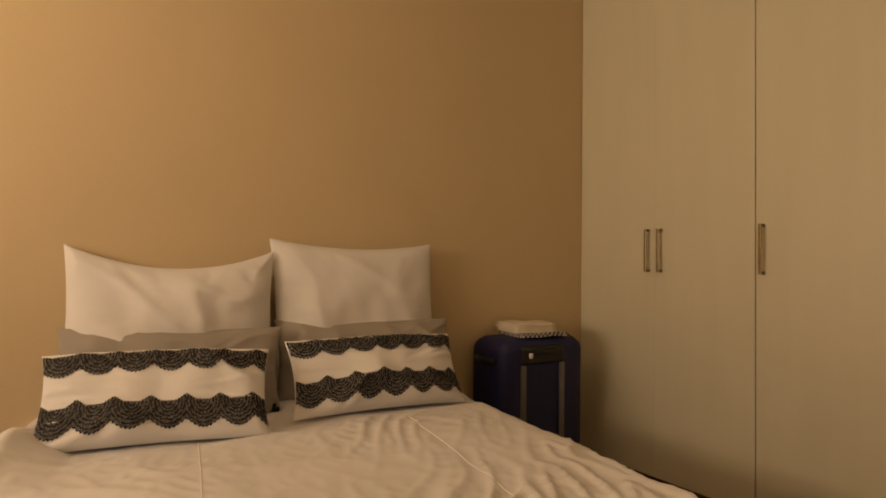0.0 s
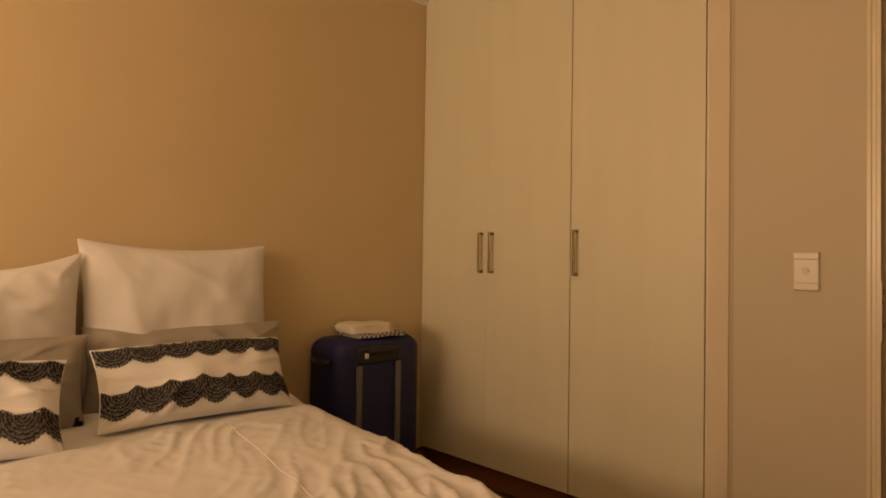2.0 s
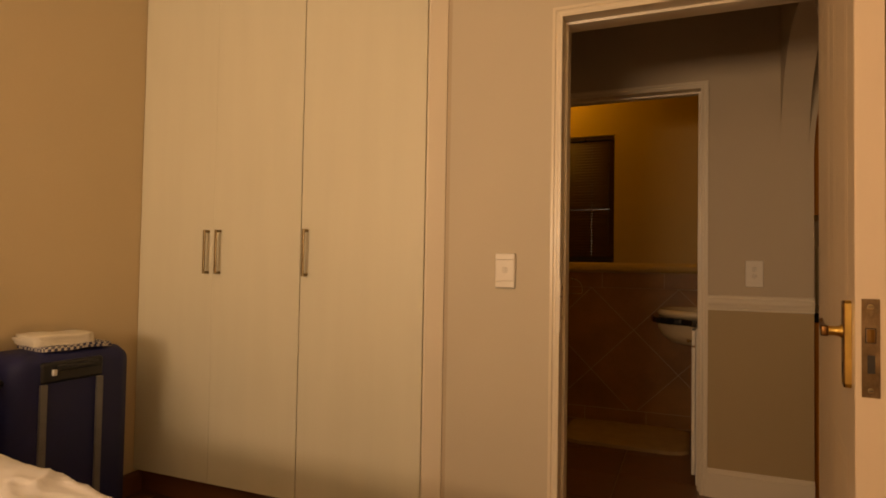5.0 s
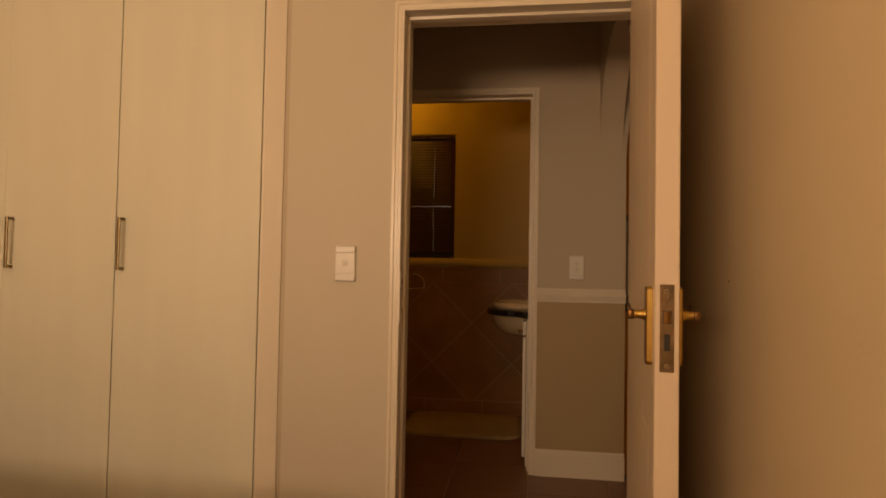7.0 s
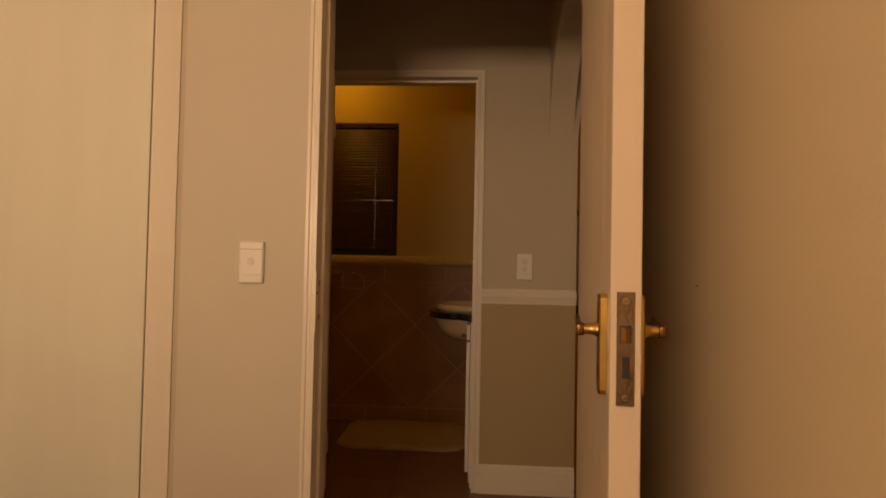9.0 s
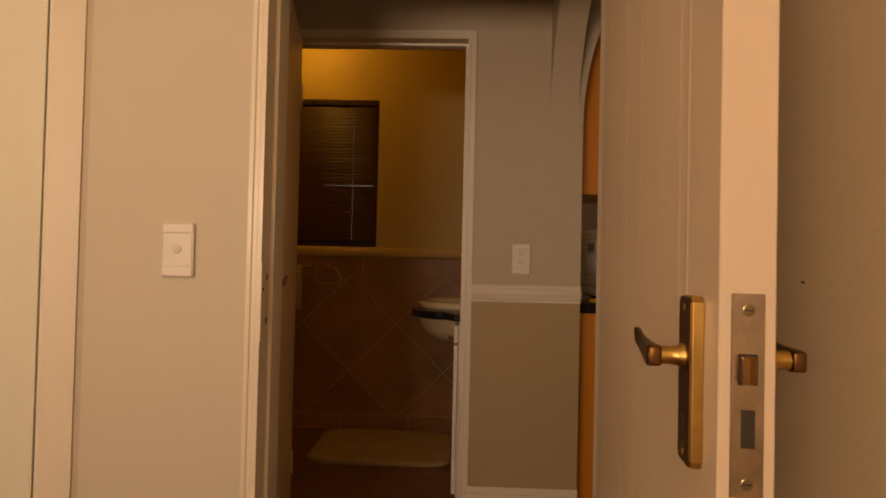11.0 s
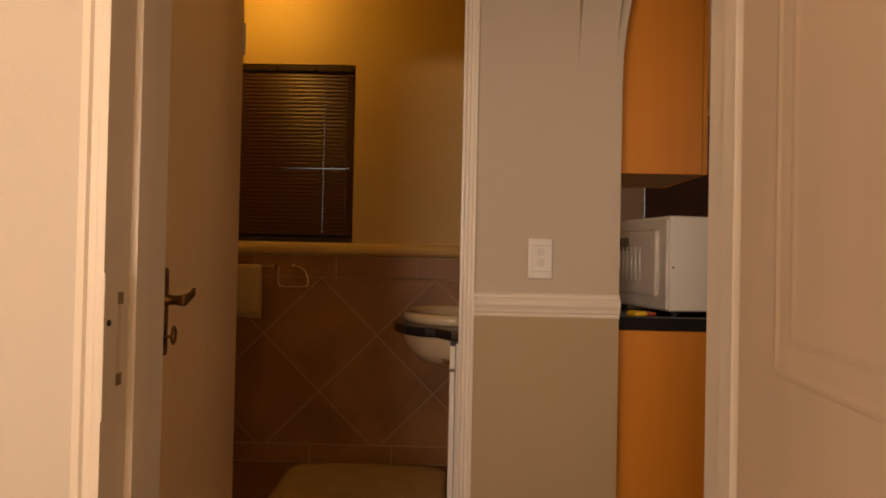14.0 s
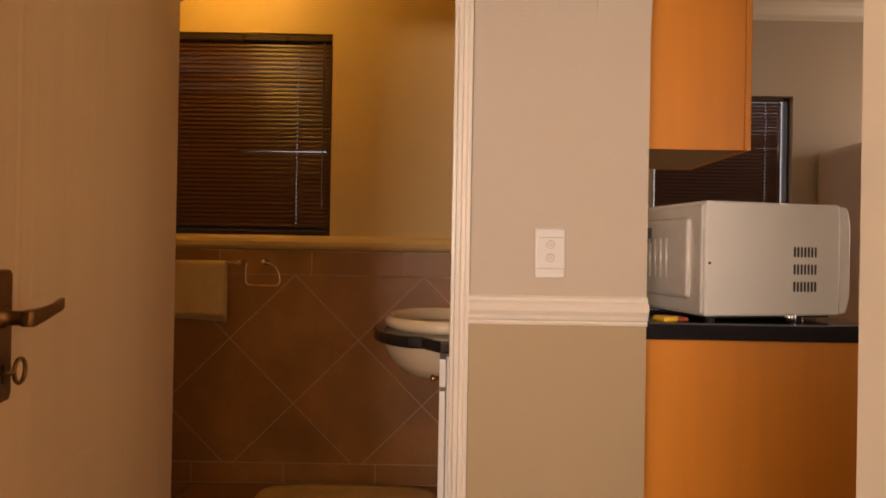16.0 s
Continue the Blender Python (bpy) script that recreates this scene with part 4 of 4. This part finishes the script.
def vanity():
    v = thing("vanity", pose(4.30, -0.365, 0), "white vanity cabinet with black top and oval basin", "vanity")
    part("cabinet", box(-0.34, 0.34, 0.0, 0.397, 0.0, 0.815, 0.002), VANITY, v)
    for x0, x1 in ((-0.332, -0.004), (0.004, 0.332)):
        part("cabinet_door", box(x0, x1, 0.399, 0.417, 0.05, 0.716, 0.002), VANITY, v)
    drawer = part("drawer_front", box(-0.332, 0.332, 0.399, 0.417, 0.726, 0.805, 0.002), VANITY, v)
    knob = tube([(-0.30, 0.417, 0.745), (-0.30, 0.426, 0.745), (-0.30, 0.436, 0.745), (-0.30, 0.442, 0.745)], [0.006, 0.005, 0.011, 0.007], 12)
    part("knob", knob, OLDBRASS, drawer, "dark metal knob", True)
    # black top with a bowed front
    top = [(-0.345, 0.0), (0.345, 0.0), (0.345, 0.415), (0.27, 0.470)]
    for k in range(13):
        a = math.pi * (0.12 + 0.76 * k / 12)
        top.append((0.285 * math.cos(a), 0.430 + 0.212 * math.sin(a)))
    top += [(-0.27, 0.470), (-0.345, 0.415)]
    part("counter", slab(top, "z", 0.822, 0.858, 0.006), GRANITE, v, "black stone counter with bowed front")
    # oval basin: rolled rim, hollow bowl and the belly under the top
    bm = bmesh.new()
    prof = [(0.93, 0.0), (1.0, 0.010), (1.0, 0.026), (0.965, 0.037), (0.91, 0.040), (0.86, 0.030), (0.82, -0.006), (0.70, -0.075), (0.45, -0.118), (0.10, -0.128)]
    rings = [[bm.verts.new((0.235 * r * math.cos(a), 0.400 + 0.205 * r * math.sin(a), 0.858 + z)) for a in (k * math.tau / 40 for k in range(40))] for r, z in prof]
    for r0, r1 in zip(rings, rings[1:]):
        for k in range(40):
            bm.faces.new((r0[k], r0[(k + 1) % 40], r1[(k + 1) % 40], r1[k]))
    bm.faces.new(rings[-1])
    basin = part("basin", bm, CERAMIC, v, "white glazed oval basin", True)
    part("drain", tube([(0, 0.40, 0.7305), (0, 0.40, 0.733)], 0.022, 16), CHROME, basin)
    bm = bmesh.new()
    prof = [(0.96, -0.034), (0.93, -0.066), (0.82, -0.110), (0.62, -0.148), (0.35, -0.166), (0.05, -0.170)]
    rings = [[bm.verts.new((0.225 * r * math.cos(a), 0.415 + 0.205 * r * math.sin(a), 0.858 + z)) for a in (k * math.tau / 40 for k in range(40))] for r, z in prof]
    for r0, r1 in zip(rings, rings[1:]):
        for k in range(40):
            bm.faces.new((r0[k], r0[(k + 1) % 40], r1[(k + 1) % 40], r1[k]))
    bm.faces.new(rings[-1])
    part("basin_underside", bm, CERAMIC, v, "white glazed belly of the basin", True)
    tap = part("tap", tube([(0, 0.13, 0.858), (0, 0.13, 0.96), (0, 0.16, 0.985), (0, 0.24, 0.975)], [0.02, 0.016, 0.014, 0.011], 12), CHROME, v, smooth=True)
    return v


vanity()

lampb = thing("ceiling_lamp", pose(4.72, 1.02, CEIL), "small opal bathroom ceiling lamp, lit", "lamp")
part("lamp_base", tube([(0, 0, 0), (0, 0, -0.02)], 0.07, 24), CHROME, lampb)
part("shade", tube([(0, 0, -0.02), (0, 0, -0.05), (0, 0, -0.08), (0, 0, -0.095)], [0.085, 0.095, 0.07, 0.02], 24), OPAL, lampb, "glowing opal glass shade", True)


# ---- kitchen ----
def wall_cabinet():
    c = thing("wall_cabinet", pose(3.946, -0.489, 1.405), "orange beech kitchen wall cabinet above the worktop", "cabinet")
    part("side_panel", box(0, 0.016, -0.296, 0, 0, 0.76, 0.0012), BEECH, c)
    part("side_panel", box(0.384, 0.4, -0.296, 0, 0, 0.76, 0.0012), BEECH, c)
    part("bottom_panel", box(0.016, 0.384, -0.296, -0.002, 0.001, 0.017), BEECHIN, c, "pale underside board")
    part("top_panel", box(0.016, 0.384, -0.296, -0.002, 0.743, 0.759), BEECHIN, c)
    for x0 in (0.001,):
        d = part("cabinet_door", box(x0, x0 + 0.398, -0.316, -0.298, 0.0, 0.76, 0.002), BEECH, c)
        hx = x0 + 0.05
        part("handle", tube([(hx, -0.316, 0.225), (hx, -0.334, 0.23), (hx, -0.334, 0.29), (hx, -0.316, 0.295)], 0.005, 8), OLDBRASS, d, smooth=True)
    return c


wall_cabinet()


def base_cabinet():
    c = thing("base_cabinet", pose(3.930, -0.489, 0), "orange beech kitchen base cabinet with a plain side", "cabinet")
    part("side_panel", box(0, 0.018, -0.64, 0, 0.0, 0.877, 0.0012), BEECH, c)
    part("carcass", box(0.019, 1.2, -0.62, -0.002, 0.10, 0.876), BEECHIN, c)
    for x0 in (0.020, 0.612):
        d = part("cabinet_door", box(x0, x0 + 0.586, -0.641, -0.623, 0.12, 0.869, 0.002), BEECH, c)
        part("handle", tube([(x0 + 0.08, -0.641, 0.76), (x0 + 0.08, -0.667, 0.765), (x0 + 0.08, -0.667, 0.845), (x0 + 0.08, -0.641, 0.85)], 0.005, 8), OLDBRASS, d, smooth=True)
    return c


base_cabinet()
bm = slab([(-0.489, 0.878), (-1.150, 0.878), (-1.165, 0.884), (-1.172, 0.902), (-1.165, 0.920), (-1.150, 0.925), (-0.489, 0.925)], "x", 3.918, 5.15, 0.004)
tagged(link("worktop", bm, GRANITE), "black polished kitchen worktop on beech cabinets", "worktop")


def microwave():
    m = thing("microwave_oven", pose(4.043, -1.150, 0.925, 0, 0, 12), "off-white microwave oven turned sideways on black worktop", "microwave")
    w, d, h0, h1 = 0.45, 0.478, 0.016, 0.340
    part("casing", box(0, w, 0.034, d, h0, h1, 0.006), MICRO, m)
    part("door_front", slab([(0.031, h0 + 0.004), (0.031, h1 - 0.004), (0.010, h1 - 0.007), (0.002, h1 - 0.016), (-0.006, h1 - 0.06), (-0.006, h0 + 0.06), (0.002, h0 + 0.022), (0.010, h0 + 0.006)], "x", 0.004, w - 0.004, 0.003), MICRO, m, "off-white plastic door front with rounded edges")
    part("base_plate", box(0.02, w - 0.02, 0.05, d - 0.02, h0 - 0.006, h0 + 0.001), VENT, m, "dark steel base plate")
    back = part("back_panel", box(0.006, w - 0.006, d, d + 0.010, h0 + 0.006, h1 - 0.010, 0.005), MICROBACK, m, "ribbed metal back panel")
    part("back_bulge", box(0.055, w - 0.05, d + 0.004, d + 0.020, h0 + 0.045, h1 - 0.045, 0.012, 3), MICROBACK, back)
    for k in range(7):
        x = 0.16 + k * 0.03
        part("rib", tube([(x, d + 0.019, h0 + 0.10), (x, d + 0.020, h0 + 0.22)], 0.005, 8), MICROBACK, back, smooth=True)
    part("rating_label", box(0.24, 0.31, d + 0.0204, d + 0.0216, h0 + 0.205, h0 + 0.255), RAILGREY, back, "grey rating label")
    me = None
    for r in range(3):
        for k in range(7):
            y, z = 0.118 + 0.0118 * k, 0.100 + 0.050 * r
            if me is None:
                bm = slab([(-0.0016, -0.015), (0.0016, -0.015), (0.0032, -0.012), (0.0032, 0.012), (0.0016, 0.015), (-0.0016, 0.015), (-0.0032, 0.012), (-0.0032, -0.012)], "x", -0.0008, 0.002)
                ob = part("vent_slot", bm, VENT, m, "dark punched vent slot")
                me = ob.data
            else:
                ob = new("vent_slot", me)
                ob.parent = m
                ob["label"] = "dark punched vent slot"
            ob.matrix_basis = pose(0, y, z)
    for x in (0.05, w - 0.05):
        for y in (0.13, d - 0.05):
            part("foot", tube([(x, y, 0), (x, y, 0.022)], [0.014, 0.017], 12), BLACKPLASTIC, m)
    part("screw", tube([(-0.0015, d - 0.012, 0.165), (0.002, d - 0.012, 0.165)], 0.004, 10), VENT, m)
    return m


microwave()
# small things under and behind the oven
sach = thing("sachet", pose(3.965, -0.585, 0.925, 0, 0, 15), "crumpled yellow and red sachet on the worktop", "packet")
bm = box(-0.03, 0.03, -0.020, 0.028, 0.0, 0.016, 0.007, 3)
for v in bm.verts:
    v.co.z = max(0, v.co.z + 0.006 * noise.noise((v.co.x * 50, v.co.y * 50, 0)))
part("wrapper", bm, YELLOW, sach)
part("end_seal", box(-0.028, 0.028, -0.052, -0.020, 0.001, 0.012, 0.004), RED, sach, "red sealed end")
jar = thing("spice_jar", pose(3.99, -0.945, 0.925), "small chrome-lidded jar beside the oven foot", "jar")
part("jar_body", tube([(0, 0, 0), (0, 0, 0.020), (0, 0, 0.024)], [0.016, 0.016, 0.012], 16), CHROME, jar, smooth=True)

window("window_2", KIT_X + 0.034, KW0, KW1, KWZ0, KWZ1, "dark framed kitchen window behind a blind", 0.014)
blind("venetian_blind", pose(KIT_X + 0.012, KW0 + 0.060, KWZ0 + 0.003), KW1 - KW0 - 0.063, KWZ1 - KWZ0 - 0.006, 0.0215, -67, (0.10, 0.59), "half-closed dark brown venetian blind in the kitchen window")


def fridge():
    f = thing("fridge", pose(5.30, -2.81, 0), "tall silver beige fridge with a rounded top", "fridge")
    prof = [(0, 0.03), (0.6, 0.03), (0.6, 1.70)] + [(0.54 + 0.06 * math.cos(a), 1.70 + 0.05 * math.sin(a)) for a in (math.pi / 2 * k / 6 for k in range(1, 7))] + [(0.3, 1.77)] + [(0.06 - 0.06 * math.sin(a), 1.70 + 0.05 * math.cos(a)) for a in (math.pi / 2 * k / 6 for k in range(0, 7))]
    part("body", slab(prof, "x", 0.05, 0.58, 0.006), FRIDGE, f)
    prof_d = [(0.004, 1.12), (0.596, 1.12), (0.596, 1.655)] + [(0.538 + 0.058 * math.cos(a), 1.655 + 0.048 * math.sin(a)) for a in (math.pi / 2 * k / 6 for k in range(1, 7))] + [(0.3, 1.728)] + [(0.062 - 0.058 * math.sin(a), 1.655 + 0.048 * math.cos(a)) for a in (math.pi / 2 * k / 6 for k in range(0, 7))]
    d = part("freezer_door", slab(prof_d, "x", 0.0, 0.046, 0.008), FRIDGE, f)
    part("fridge_door", box(0.0, 0.046, 0.004, 0.596, 0.06, 1.112, 0.01, 3), FRIDGE, f)
    return f


fridge()

# ---- tiles and planks ----


def clip(poly, axis, lim, keep_above):
    out = []
    for a, b in zip(poly, poly[1:] + poly[:1]):
        ina, inb = (a[axis] >= lim) == keep_above, (b[axis] >= lim) == keep_above
        if ina:
            out.append(a)
        if ina != inb:
            t = (lim - a[axis]) / (b[axis] - a[axis])
            out.append((a[0] + t * (b[0] - a[0]), a[1] + t * (b[1] - a[1])))
    return out


def shrink(poly, g):
    cx, cy = sum(p[0] for p in poly) / len(poly), sum(p[1] for p in poly) / len(poly)
    out = []
    n = len(poly)
    for i in range(n):
        a, b, c = Vector(poly[i - 1]), Vector(poly[i]), Vector(poly[(i + 1) % n])
        n1, n2 = Vector((-(b - a).y, (b - a).x)).normalized(), Vector((-(c - b).y, (c - b).x)).normalized()
        ctr = Vector((cx, cy))
        if n1.dot(ctr - b) < 0:
            n1 = -n1
        if n2.dot(ctr - b) < 0:
            n2 = -n2
        k = n1 + n2
        k = k / max(0.3, k.dot(n1))
        out.append(tuple(b + k * g))
    return out


def wall_tile(poly):
    if len(poly) < 3:
        return
    area2 = abs(sum(a[0] * b[1] - b[0] * a[1] for a, b in zip(poly, poly[1:] + poly[:1]))) / 2
    if area2 < 0.002:
        return
    p = shrink(poly, 0.0028)
    bm = slab(p, "x", BATH_X - 0.012 + random.uniform(-0.0006, 0.0006), BATH_X - 0.002)
    part("tile", bm, WALLTILE, wall_bath)


structure("wall_bathroom_grout", box(BATH_X - 0.0105, BATH_X - 0.0005, -0.368, 1.748, 0.001, 1.100), GROUT, "pale grout bed behind the bathroom wall tiles", "wall")
HALF = 0.303
for r in range(-1, 3):
    for k in range(-3, 6):
        cy = 0.741 + (k + (0.5 if r % 2 else 0)) * 2 * HALF
        cz = 0.682 - (r - 0) * HALF + 0.0
        poly = [(cy, cz + HALF), (cy + HALF, cz), (cy, cz - HALF), (cy - HALF, cz)]
        for ax, lim, keep in ((1, 0.98503, False), (1, 0.100, True), (0, -0.366, True), (0, 1.746, False)):
            poly = clip(poly, ax, lim, keep) if poly else poly
        wall_tile(poly)
for k in range(-2, 4):
    y0 = 0.664 + (k - 0.0) * 0.433
    for z0, z1, off in ((0.985, 1.099, 0.0), (0.004, 0.100, 0.118)):
        a, b = max(-0.366, y0 + off), min(1.746, y0 + off + 0.433)
        if b - a > 0.02:
            wall_tile([(a, z0), (b, z0), (b, z1), (a, z1)])

TS = 0.40
tile_meshes = {}
for i in range(8):
    for j in range(-9, 5):
        x0, y0 = DOOR_X + 0.068 + i * TS, 0.02 + j * TS
        if x0 > 5.8 or y0 > 1.7:
            continue
        if "t" not in tile_meshes:
            bm = box(0.002, TS - 0.003, 0.002, TS - 0.003, -0.008, 0.0, 0.0012, 1)
            ob = part("tile", bm, CLAY, floor_hall)
            tile_meshes["t"] = ob.data
        else:
            ob = new("tile", tile_meshes["t"])
            ob.parent = floor_hall
        ob.matrix_basis = pose(x0, y0, random.uniform(-0.0005, 0.0005))

planks = bpy.data.objects["floor_bedroom"]
for i in range(int((HEAD_Y - RIGHT_Y) / 0.12) + 1):
    y0 = RIGHT_Y + i * 0.12
    for j in range(5):
        x0 = LEFT_X - 0.18 + j * 0.9 - (i % 3) * 0.3
        a, b = max(x0, LEFT_X), min(x0 + 0.9, DOOR_X + 0.058)
        if b - a < 0.05 or y0 + 0.12 > HEAD_Y + 0.05:
            continue
        key = round(b - a, 3)
        if key not in tile_meshes:
            ob = part("plank", box(0.0008, key - 0.0008, 0.0008, 0.1192, -0.008, 0.0, 0.001, 1), WOODFLOOR, planks)
            tile_meshes[key] = ob.data
        else:
            ob = new("plank", tile_meshes[key])
            ob.parent = planks
        ob.matrix_basis = pose(a, y0, 0)
